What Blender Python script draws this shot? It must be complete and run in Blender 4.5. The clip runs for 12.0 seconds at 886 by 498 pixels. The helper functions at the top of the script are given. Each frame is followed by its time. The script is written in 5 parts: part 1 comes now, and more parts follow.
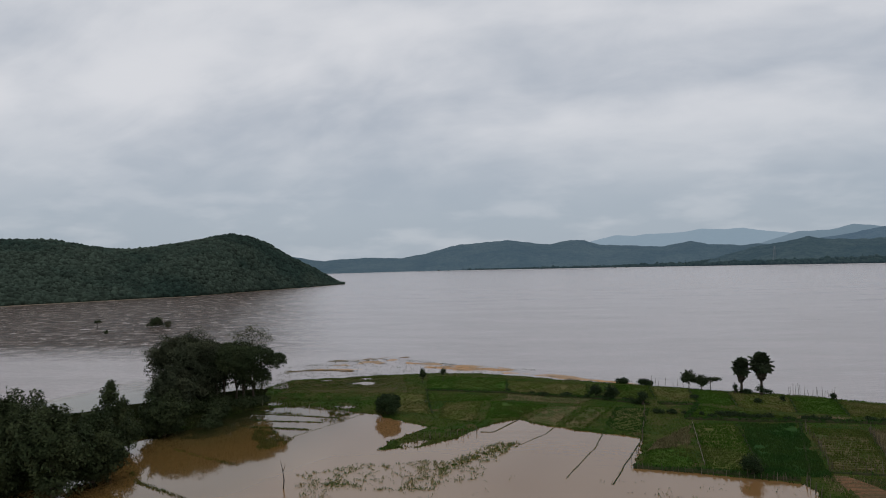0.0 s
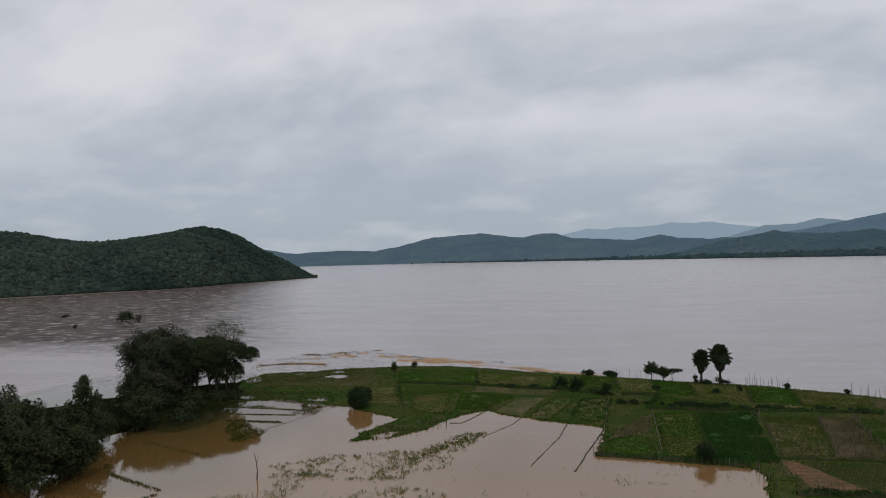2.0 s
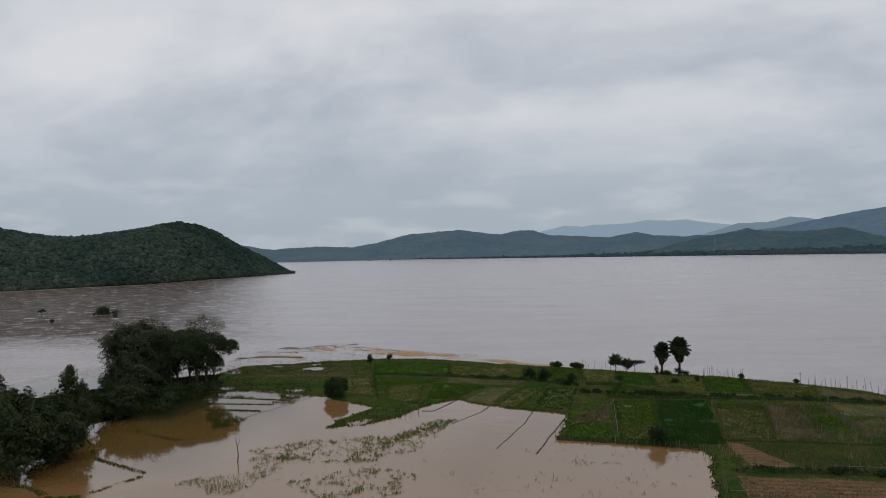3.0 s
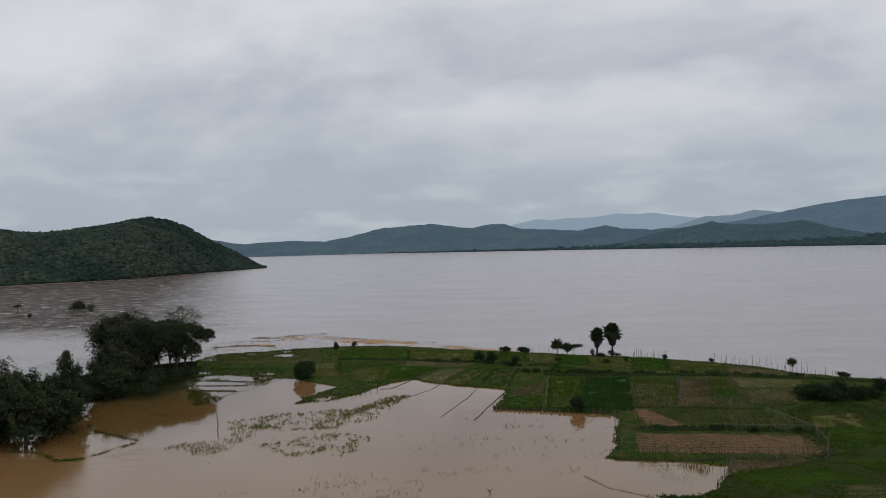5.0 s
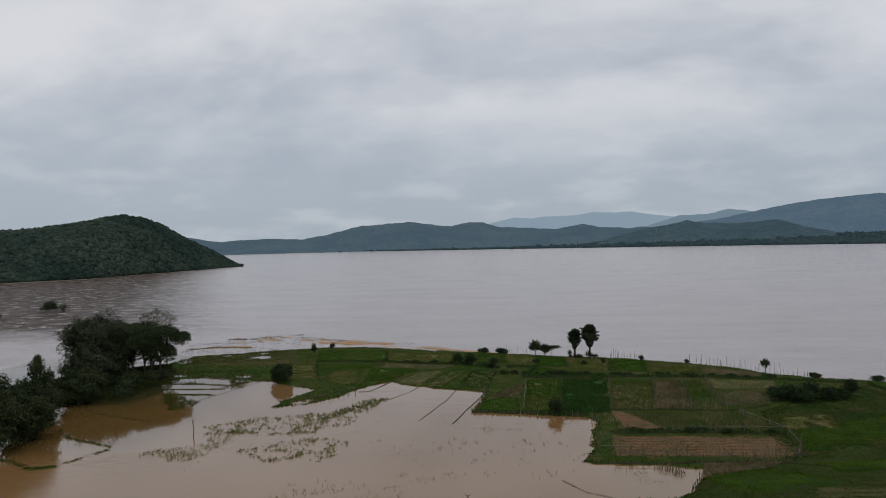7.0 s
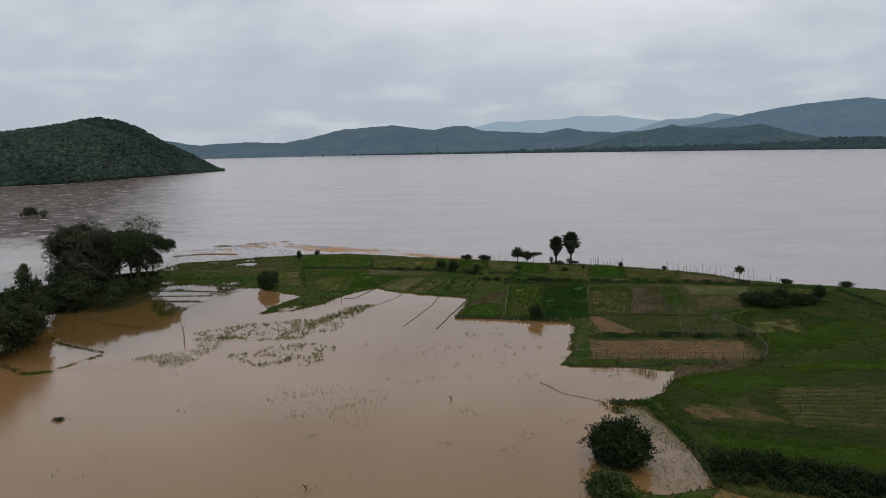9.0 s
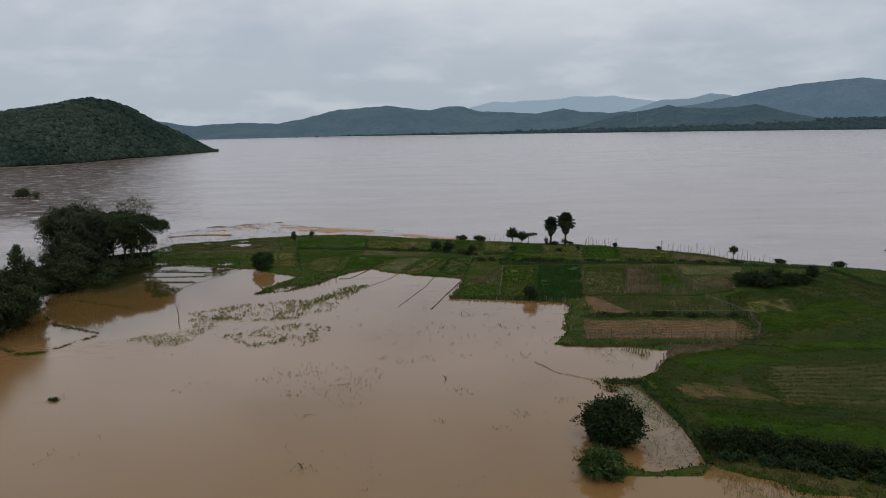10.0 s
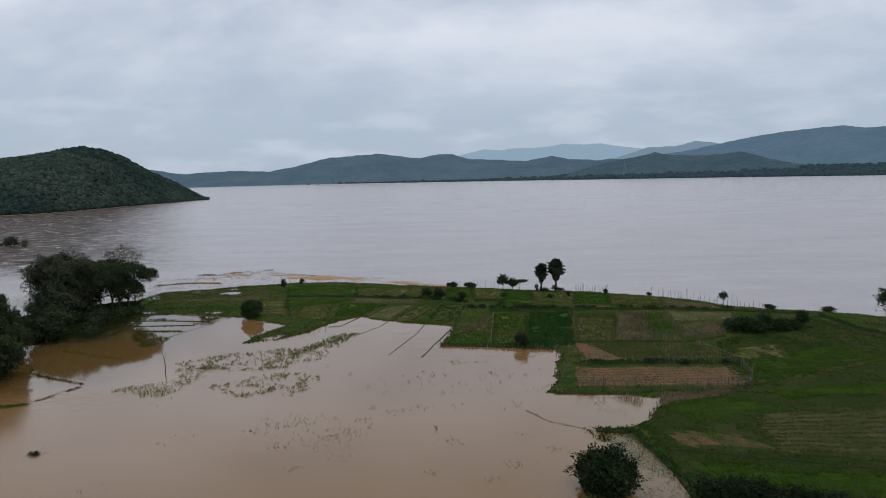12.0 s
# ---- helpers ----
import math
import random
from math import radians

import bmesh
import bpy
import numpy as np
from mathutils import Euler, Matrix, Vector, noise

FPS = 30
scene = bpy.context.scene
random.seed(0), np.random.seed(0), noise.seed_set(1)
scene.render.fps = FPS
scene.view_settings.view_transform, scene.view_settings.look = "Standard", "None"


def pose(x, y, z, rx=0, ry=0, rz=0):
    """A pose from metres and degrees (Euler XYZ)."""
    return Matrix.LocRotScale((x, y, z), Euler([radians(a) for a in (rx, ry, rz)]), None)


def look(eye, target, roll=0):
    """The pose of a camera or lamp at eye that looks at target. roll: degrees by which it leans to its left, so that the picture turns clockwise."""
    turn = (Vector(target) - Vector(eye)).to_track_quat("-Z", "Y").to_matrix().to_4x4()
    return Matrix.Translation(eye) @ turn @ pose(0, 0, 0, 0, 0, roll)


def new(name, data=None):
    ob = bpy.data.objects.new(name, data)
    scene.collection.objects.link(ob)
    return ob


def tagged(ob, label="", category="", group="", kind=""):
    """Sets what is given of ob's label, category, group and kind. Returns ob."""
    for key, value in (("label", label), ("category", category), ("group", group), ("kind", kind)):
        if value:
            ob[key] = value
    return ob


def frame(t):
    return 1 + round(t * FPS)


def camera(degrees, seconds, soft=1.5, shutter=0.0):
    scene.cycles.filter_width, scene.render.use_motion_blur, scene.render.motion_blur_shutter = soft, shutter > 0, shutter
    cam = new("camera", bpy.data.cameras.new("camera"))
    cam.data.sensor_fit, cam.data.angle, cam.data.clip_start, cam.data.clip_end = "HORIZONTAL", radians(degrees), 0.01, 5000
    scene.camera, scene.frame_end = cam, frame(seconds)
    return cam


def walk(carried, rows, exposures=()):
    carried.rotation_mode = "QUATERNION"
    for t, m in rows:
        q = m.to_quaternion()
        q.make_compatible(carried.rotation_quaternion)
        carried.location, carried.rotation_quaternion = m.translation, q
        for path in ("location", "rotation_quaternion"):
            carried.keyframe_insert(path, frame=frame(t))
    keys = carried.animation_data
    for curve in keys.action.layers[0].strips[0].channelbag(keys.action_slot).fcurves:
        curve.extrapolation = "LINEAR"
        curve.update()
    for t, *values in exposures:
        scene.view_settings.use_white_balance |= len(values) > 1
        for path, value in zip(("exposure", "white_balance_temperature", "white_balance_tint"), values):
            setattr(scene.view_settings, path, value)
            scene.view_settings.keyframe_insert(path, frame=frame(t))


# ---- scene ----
cam = camera(66.28, 12.0, soft=1.0)
PATH = [
    (0.0, pose(-9.90, 28.60, 32.70, 91.10, 1.44, 10.72)),
    (0.5, pose(-9.80, 28.50, 32.78, 90.90, 1.44, 10.16)),
    (1.0, pose(-9.57, 28.20, 32.89, 90.71, 1.43, 9.61)),
    (1.5, pose(-9.19, 27.30, 33.08, 90.56, 1.42, 9.06)),
    (2.0, pose(-8.70, 25.40, 33.30, 90.44, 1.38, 8.48)),
    (2.5, pose(-8.00, 22.50, 33.32, 90.27, 1.25, 7.42)),
    (3.0, pose(-6.61, 18.87, 33.25, 90.10, 1.15, 6.66)),
    (4.0, pose(-2.40, 7.00, 33.55, 89.76, 1.27, 5.40)),
    (5.0, pose(-0.25, 0.56, 33.90, 89.51, 1.39, 4.38)),
    (5.5, pose(-0.33, 0.55, 33.95, 89.44, 1.38, 3.82)),
    (6.0, pose(-0.31, 0.54, 34.19, 89.36, 1.36, 3.35)),
    (6.5, pose(-0.29, 0.67, 34.64, 89.30, 1.34, 2.91)),
    (7.0, pose(-0.28, 0.69, 34.98, 89.29, 1.29, 2.56)),
    (7.2, pose(-0.28, 0.69, 35.05, 89.28, 1.29, 2.45)),
    (8.8, pose(-0.23, -0.11, 36.00, 81.24, 1.13, 1.28)),
    (9.0, pose(-0.23, -0.11, 36.02, 81.21, 1.13, 1.21)),
    (9.5, pose(-0.17, 0.01, 35.95, 81.17, 1.12, 1.01)),
    (9.8, pose(-0.17, 0.01, 35.95, 81.10, 1.12, 0.90)),
    (10.0, pose(-0.09, -0.07, 35.85, 79.61, 1.13, 0.81)),
    (10.3, pose(-0.05, 0.14, 35.92, 74.00, 1.18, 0.51)),
    (10.5, pose(-0.05, 0.14, 35.92, 72.05, 1.18, 0.51)),
    (11.0, pose(-0.05, 0.20, 35.96, 71.80, 1.17, 0.36)),
    (11.2, pose(-0.05, 0.20, 35.96, 72.90, 1.17, 0.28)),
    (11.5, pose(0.01, 0.22, 36.12, 78.85, 1.24, 0.15)),
    (11.8, pose(0.01, 0.22, 36.12, 82.40, 1.24, 0.05)),
    (12.0, pose(0.00, -0.00, 36.00, 83.51, 1.29, -0.00)),
]
walk(cam, PATH, [(0.0, -0.15, 6500, 10), (1.5, -0.15, 6500, 10), (7.2, -0.15, 6500, 10), (8.8, 0.06, 6600, 10), (9.4, 0.04, 6500, 10), (10.0, -0.02, 6500, 10), (10.5, 0.13, 6380, 9), (11.0, 0.32, 6300, 9), (11.5, 0.34, 6280, 10), (12.0, 0.07, 6170, 10)])

# ---- light ----
SUN_DIR = Vector((0.15, -0.35, 0.92)).normalized()
sun = new("sun", bpy.data.lights.new("sun", "SUN"))
sun.data.energy, sun.data.angle, sun.data.color = 0.5, radians(40), (1.0, 0.97, 0.93)
sun.matrix_world = look((0, 0, 300), Vector((0, 0, 300)) - SUN_DIR)

world = bpy.data.worlds.new("overcast")
scene.world = world
world.use_nodes = True


class Graph:
    """Short hand for node trees."""

    def __init__(self, tree):
        self.tree = tree
        tree.nodes.clear()

    def add(self, kind, ins=None, operation=None, use_clamp=False, data_type=None):
        n = self.tree.nodes.new(kind)
        if operation:
            n.operation = operation
        if use_clamp:
            n.use_clamp = True
        if data_type:
            n.data_type = data_type
        for k, v in (ins or {}).items():
            if isinstance(v, bpy.types.NodeSocket):
                self.tree.links.new(v, n.inputs[k])
            else:
                n.inputs[k].default_value = v
        return n

    def math(self, op, a, b=0.0, c=0.0, clamp=False):
        return self.add("ShaderNodeMath", {0: a, 1: b, 2: c}, operation=op, use_clamp=clamp).outputs[0]

    def noise(self, vec, scale, detail=4.0, rough=0.55, distort=0.0):
        return self.add("ShaderNodeTexNoise", {"Vector": vec, "Scale": scale, "Detail": detail, "Roughness": rough, "Distortion": distort}).outputs["Fac"]

    def mix(self, fac, a, b):
        n = self.add("ShaderNodeMix", data_type="RGBA")
        for i, v in ((0, fac), (6, a), (7, b)):
            if isinstance(v, bpy.types.NodeSocket):
                self.tree.links.new(v, n.inputs[i])
            else:
                n.inputs[i].default_value = v if i == 0 else (*v[:3], 1)
        return n.outputs[2]

    def span(self, v, lo, hi, a=0.0, b=1.0):
        n = self.add("ShaderNodeMapRange", {"Value": v, "From Min": lo, "From Max": hi, "To Min": a, "To Max": b})
        n.interpolation_type = "SMOOTHSTEP"
        return n.outputs[0]

    def scaled(self, vec, s, loc=(0, 0, 0)):
        return self.add("ShaderNodeMapping", {"Vector": vec, "Scale": s, "Location": loc}).outputs[0]


def build_sky():
    g = Graph(world.node_tree)
    co = g.add("ShaderNodeTexCoord").outputs["Generated"]
    sep = g.add("ShaderNodeSeparateXYZ", {0: co})
    up = g.math("MAXIMUM", sep.outputs[2], 0.0)
    k = g.math("DIVIDE", 1.0, g.math("ADD", up, 0.45))
    flat = g.add("ShaderNodeVectorMath", {0: co, "Scale": k}, operation="SCALE").outputs[0]
    tilt = g.add("ShaderNodeMapping", {"Vector": flat, "Scale": (0.8, 1.1, 0.0), "Location": (-13.599, -2.357, 0), "Rotation": (0, 0, radians(10))}).outputs[0]
    big = g.noise(tilt, 2.0, 4, 0.5, 0.35)
    fine = g.noise(g.scaled(tilt, (1, 1.25, 1)), 5.2, 8, 0.58, 0.35)
    dens = g.math("ADD", g.math("MULTIPLY", big, 0.76), g.math("MULTIPLY", fine, 0.24))
    cloud = g.mix(g.span(dens, 0.32, 0.67), (0.46, 0.51, 0.585), (0.79, 0.80, 0.835))
    puff = g.noise(g.scaled(co, (7, 7, 24)), 1.0, 4, 0.5)
    low = g.mix(g.span(puff, 0.46, 0.68), (0.42, 0.485, 0.56), (0.53, 0.58, 0.645))
    cloud = g.mix(g.span(up, 0.02, 0.24), low, cloud)
    sky = g.add("ShaderNodeTexSky")
    sky.sky_type, sky.sun_disc = "NISHITA", False
    sky.sun_elevation, sky.sun_rotation = radians(67), radians(157)
    blue = g.add("ShaderNodeVectorMath", {0: sky.outputs[0], "Scale": 0.08}, operation="SCALE").outputs[0]
    col = g.mix(0.92, blue, cloud)
    bg = g.add("ShaderNodeBackground", {"Color": col, "Strength": 1.0})
    out = g.add("ShaderNodeOutputWorld")
    g.tree.links.new(bg.outputs[0], out.inputs[0])


build_sky()

# ---- materials ----


def surface(name, c1, c2, scale=0.5, rough=0.9, fine=8.0, fine_amount=0.35, bump=0.3, spread=0.0, stretch=(1, 1, 1), c3=None, soft=0.12, gloss=0.05, haze_glow=None, furrow=0.0):
    """A rough natural surface: two colours in patches, fine grain, bump; spread varies it piece by piece."""
    m = bpy.data.materials.new(name)
    m.use_nodes = True
    g = Graph(m.node_tree)
    co = g.add("ShaderNodeTexCoord").outputs["Object"]
    v = g.scaled(co, stretch)
    n1 = g.noise(v, scale, 4, 0.6, 0.4)
    n2 = g.noise(v, fine, 5, 0.6)
    col = g.mix(g.span(n1, 0.5 - soft, 0.5 + soft), c1, c2)
    if c3:
        col = g.mix(g.span(g.noise(v, scale * 2.7, 4, 0.6, 0.3), 0.52, 0.68), col, c3)
    if furrow:
        sep = g.add("ShaderNodeSeparateXYZ", {0: co})
        line = g.math("ADD", sep.outputs[1], g.math("MULTIPLY", n1, 0.8))
        wave = g.math("SINE", g.math("MULTIPLY", line, math.tau / furrow))
        col = g.mix(g.math("MULTIPLY", g.span(wave, -0.2, 1.0), g.span(n2, 0.3, 0.6, 0.25, 0.75)), col, c3)
    shade = g.math("ADD", 1 - fine_amount, g.math("MULTIPLY", n2, 2 * fine_amount))
    if spread:
        geo = g.add("ShaderNodeNewGeometry").outputs["Random Per Island"]
        shade = g.math("MULTIPLY", shade, g.math("ADD", 1 - spread, g.math("MULTIPLY", geo, 2 * spread)))
    col = g.add("ShaderNodeVectorMath", {0: col, "Scale": shade}, operation="SCALE").outputs[0]
    p = g.add("ShaderNodeBsdfPrincipled", {"Base Color": col, "Roughness": rough, "Specular IOR Level": gloss})
    # Emission stands in for aerial haze over distant things.
    if haze_glow:
        p.inputs["Emission Color"].default_value = (*haze_glow, 1)
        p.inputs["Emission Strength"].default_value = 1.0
    if bump:
        b = g.add("ShaderNodeBump", {"Height": n2, "Strength": bump, "Distance": 1.0 / fine})
        g.tree.links.new(b.outputs[0], p.inputs["Normal"])
    out = g.add("ShaderNodeOutputMaterial")
    g.tree.links.new(p.outputs[0], out.inputs[0])
    return m


def water_surface():
    """Muddy flood water: calm over the fields, wind ripples on the river, rough where the current runs past the hill."""
    m = bpy.data.materials.new("flood_water")
    m.use_nodes = True
    g = Graph(m.node_tree)
    co = g.add("ShaderNodeTexCoord").outputs["Object"]
    sep = g.add("ShaderNodeSeparateXYZ", {0: co})
    x, y = sep.outputs[0], sep.outputs[1]
    wob = g.math("MULTIPLY", g.noise(co, 0.02, 3), 40.0)
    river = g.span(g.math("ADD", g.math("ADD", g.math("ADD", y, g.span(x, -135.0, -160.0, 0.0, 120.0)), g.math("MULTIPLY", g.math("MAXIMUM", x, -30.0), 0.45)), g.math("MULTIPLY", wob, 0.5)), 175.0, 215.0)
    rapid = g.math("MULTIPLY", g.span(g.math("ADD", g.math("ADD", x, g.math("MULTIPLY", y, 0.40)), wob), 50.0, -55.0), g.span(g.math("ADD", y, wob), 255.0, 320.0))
    n_mud = g.noise(co, 0.018, 5, 0.6, 0.8)
    mud = g.mix(g.span(n_mud, 0.35, 0.65), (0.230, 0.127, 0.042), (0.211, 0.124, 0.050))
    silt = g.span(g.math("ADD", y, g.math("MULTIPLY", g.noise(co, 0.03, 4, 0.6), 60.0)), 80.0, 150.0)
    mud = g.mix(silt, mud, (0.214, 0.116, 0.046))
    # Pale grey base stands in for the sky's sheen on the open river.
    river_sheen = g.mix(g.span(g.noise(g.scaled(co, (0.35, 1, 1)), 0.04, 5, 0.65), 0.35, 0.65), (0.388, 0.337, 0.326), (0.424, 0.371, 0.36))
    inlet = g.math("MULTIPLY", g.math("MULTIPLY", g.span(x, 19.0, 21.5), g.span(x, 40.0, 36.0)), g.math("MULTIPLY", g.span(y, 64.0, 66.0), g.span(y, 90.5, 88.5)))
    pocket = g.math("MULTIPLY", g.math("MULTIPLY", g.span(x, 14.0, 24.0, 0.0, 0.6), g.span(x, 44.0, 40.0)), g.math("MULTIPLY", g.span(y, 89.0, 91.0), g.span(y, 109.0, 105.0)))
    mud = g.mix(g.math("MAXIMUM", inlet, pocket), mud, (0.188, 0.114, 0.050))
    grove_mirror = g.math("MULTIPLY", g.span(g.math("ADD", x, g.math("MULTIPLY", wob, 0.2)), -46.0, -60.0), g.span(g.math("ADD", y, g.math("MULTIPLY", x, -0.25)), 126.0, 136.0))
    weedy_shade = g.math("MULTIPLY", g.span(g.math("ADD", x, g.math("MULTIPLY", wob, 0.25)), -60.0, -76.0), g.span(g.math("ADD", y, g.math("MULTIPLY", wob, 0.25)), 140.0, 160.0))
    # The grove's dark mirror image is painted into the water colour.
    mud = g.mix(g.math("MULTIPLY", grove_mirror, 0.85), mud, (0.122, 0.070, 0.020))
    # Olive of drowned weeds, deepened by tree shade put into the colour.
    mud = g.mix(g.math("MULTIPLY", weedy_shade, 0.8), mud, (0.066, 0.056, 0.018))
    col = g.mix(river, mud, river_sheen)
    ruffle = g.math("MULTIPLY", g.span(g.math("ADD", g.math("ADD", y, g.math("MULTIPLY", x, -0.25)), g.math("MULTIPLY", wob, 0.15)), 137.0, 127.0), g.span(x, -40.0, -52.0))
    wave_line = g.noise(g.scaled(co, (0.035, 0.13, 1), (7, 3, 0)), 1.0, 6, 0.72, 0.6)
    # Wave lines on the river, drawn as darker and paler colour.
    col = g.mix(g.math("MULTIPLY", g.span(wave_line, 0.57, 0.70), g.math("MULTIPLY", river, 0.2)), col, (0.22, 0.185, 0.17))
    col = g.mix(g.math("MULTIPLY", g.span(wave_line, 0.43, 0.32), g.math("MULTIPLY", river, 0.35)), col, (0.50, 0.46, 0.45))
    # Dark wave faces and pale crest glints are painted into the rapids' colour.
    wave_light = g.noise(g.scaled(co, (0.11, 0.13, 1), (2, 5, 0)), 1.0, 7, 0.8, 0.5)
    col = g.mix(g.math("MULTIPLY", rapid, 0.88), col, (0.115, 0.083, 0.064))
    col = g.mix(g.math("MULTIPLY", g.span(wave_light, 0.53, 0.46), g.math("MULTIPLY", rapid, 0.9)), col, (0.045, 0.030, 0.021))
    col = g.mix(g.math("MULTIPLY", g.span(wave_light, 0.56, 0.62), g.math("MULTIPLY", rapid, 0.85)), col, (0.55, 0.49, 0.46))
    ripple = g.noise(g.scaled(co, (0.30, 0.55, 1)), 1.0, 5, 0.65, 0.4)
    swell = g.noise(g.scaled(co, (0.07, 0.055, 1)), 1.0, 6, 0.66, 0.8)
    breeze = g.span(g.noise(g.scaled(co, (0.6, 1, 1)), 0.045, 4, 0.6), 0.5, 0.68)
    h = g.math("MULTIPLY", ripple, g.math("ADD", g.math("ADD", 0.003, g.math("MULTIPLY", g.math("MAXIMUM", breeze, g.math("MULTIPLY", ruffle, 1.2)), 0.03)), g.math("MULTIPLY", river, 0.42)))
    h = g.math("ADD", h, g.math("MULTIPLY", swell, g.math("ADD", g.math("MULTIPLY", river, 0.45), g.math("MULTIPLY", rapid, 6.0))))
    b = g.add("ShaderNodeBump", {"Height": h, "Strength": 1.0, "Distance": 1.0})
    rough = g.math("ADD", g.math("ADD", 0.05, g.math("MULTIPLY", ruffle, 0.12)), g.math("MULTIPLY", river, 0.17))
    p = g.add("ShaderNodeBsdfPrincipled", {"Base Color": col, "Roughness": rough, "IOR": g.math("SUBTRACT", g.math("ADD", 1.47, g.math("MULTIPLY", silt, 0.25)), g.math("MAXIMUM", g.math("MULTIPLY", rapid, 0.62), g.math("MULTIPLY", g.math("MULTIPLY", grove_mirror, g.span(y, 200.0, 185.0)), 0.17))), "Normal": b.outputs[0]})
    out = g.add("ShaderNodeOutputMaterial")
    g.tree.links.new(p.outputs[0], out.inputs[0])
    return m


M_WATER = water_surface()
M_GROUND = surface("grassy_ground", (0.028, 0.056, 0.008), (0.055, 0.064, 0.014), 0.09, fine=1.3, fine_amount=0.6, bump=0.6, c3=(0.085, 0.07, 0.028))
M_MUD = surface("wet_mud", (0.16, 0.10, 0.05), (0.10, 0.075, 0.04), 0.2, rough=0.5, fine=2.0)
M_SAND = surface("orange_sand", (0.44, 0.25, 0.12), (0.36, 0.25, 0.16), 0.12, rough=0.7, fine=0.9, fine_amount=0.5, c3=(0.20, 0.14, 0.085))
M_TILLED = surface("tilled_red_soil", (0.195, 0.100, 0.053), (0.135, 0.084, 0.044), 0.25, fine=2.0, fine_amount=0.5, c3=(0.075, 0.062, 0.028), furrow=1.5)
M_STUBBLE = surface("dry_stubble", (0.12, 0.098, 0.046), (0.060, 0.078, 0.022), 0.14, fine=2.0, fine_amount=0.55, c3=(0.15, 0.112, 0.062))
M_CROP = surface("young_crop_soil", (0.042, 0.09, 0.012), (0.06, 0.094, 0.017), 0.12, fine=1.5, fine_amount=0.5, bump=0.5)
M_CROP_DARK = surface("dense_crop_soil", (0.026, 0.07, 0.018), (0.034, 0.076, 0.018), 0.1, fine=1.5, fine_amount=0.5, bump=0.5)
M_CROP_DULL = surface("dull_crop_soil", (0.085, 0.1, 0.025), (0.12, 0.108, 0.04), 0.1, fine=1.5, fine_amount=0.5, bump=0.5)
M_BUND = surface("bund_earth", (0.026, 0.036, 0.012), (0.045, 0.044, 0.022), 0.3, fine=3.0)
M_GRASS = surface("grass_blades", (0.05, 0.104, 0.013), (0.08, 0.106, 0.024), 0.08, fine=1.0, bump=0, spread=0.35)
M_GRASS_DARK = surface("crop_blades", (0.028, 0.074, 0.016), (0.042, 0.082, 0.018), 0.08, fine=1.0, bump=0, spread=0.3)
M_GRASS_DRY = surface("dry_stalks", (0.24, 0.19, 0.11), (0.13, 0.115, 0.055), 0.1, fine=1.0, bump=0, spread=0.4)
M_WEED = surface("water_weed", (0.11, 0.15, 0.045), (0.2, 0.21, 0.1), 0.1, fine=1.0, bump=0, spread=0.4)
M_LEAF = surface("dark_leaves", (0.031, 0.044, 0.019), (0.049, 0.060, 0.026), 0.15, fine=1.5, bump=0, spread=0.3, rough=0.6)
M_LEAF_SPARSE = surface("olive_leaves", (0.06, 0.068, 0.034), (0.08, 0.084, 0.045), 0.2, fine=1.5, bump=0, spread=0.4, rough=0.6)
M_LEAF_BUSH = surface("bush_leaves", (0.021, 0.036, 0.014), (0.031, 0.047, 0.018), 0.3, fine=1.5, bump=0, spread=0.45, rough=0.55)
M_LEAF_FRESH = surface("fresh_leaves", (0.034, 0.060, 0.017), (0.060, 0.088, 0.027), 0.4, fine=2.5, bump=0, spread=0.5, rough=0.55)
M_LEAF_NEAR = surface("broad_leaves", (0.018, 0.03, 0.011), (0.028, 0.042, 0.015), 0.4, fine=2.5, bump=0, spread=0.5, rough=0.5)
M_PALM = surface("palm_leaf", (0.034, 0.048, 0.024), (0.052, 0.064, 0.033), 0.5, fine=2.0, bump=0, spread=0.4, rough=0.55)
M_PALM_DEAD = surface("dead_palm_leaf", (0.05, 0.042, 0.03), (0.072, 0.058, 0.04), 0.5, fine=2.0, bump=0, spread=0.4)
M_SHORE_GRASS = surface("shore_grass", (0.03, 0.055, 0.008), (0.055, 0.065, 0.016), 0.15, fine=1.0, bump=0, spread=0.4)
M_LUSH = surface("lush_field_soil", (0.016, 0.04, 0.004), (0.038, 0.068, 0.006), 0.06, fine=1.5, fine_amount=0.5, bump=0.5, c3=(0.022, 0.04, 0.008), furrow=1.8)
M_LUSH_GRASS = surface("lush_grass", (0.044, 0.104, 0.007), (0.105, 0.165, 0.014), 0.20, fine=1.0, bump=0, spread=0.35, stretch=(0.22, 1, 1), soft=0.16)
M_PASTURE = surface("rough_pasture", (0.020, 0.040, 0.007), (0.044, 0.054, 0.014), 0.07, fine=1.4, fine_amount=0.6, bump=0.6, c3=(0.07, 0.058, 0.024))
M_PASTURE_GRASS = surface("pasture_grass", (0.030, 0.062, 0.009), (0.058, 0.072, 0.018), 0.18, fine=1.0, bump=0, spread=0.45, stretch=(0.22, 1, 1), soft=0.16)
M_FIELD = surface("green_field_soil", (0.018, 0.036, 0.006), (0.034, 0.050, 0.010), 0.07, fine=1.5, fine_amount=0.5, bump=0.5, c3=(0.040, 0.040, 0.014), furrow=1.6)
M_FIELD_GRASS = surface("field_grass", (0.034, 0.068, 0.008), (0.070, 0.094, 0.015), 0.12, fine=1.0, bump=0, spread=0.4, stretch=(0.3, 1, 1), soft=0.2, c3=(0.066, 0.070, 0.018))
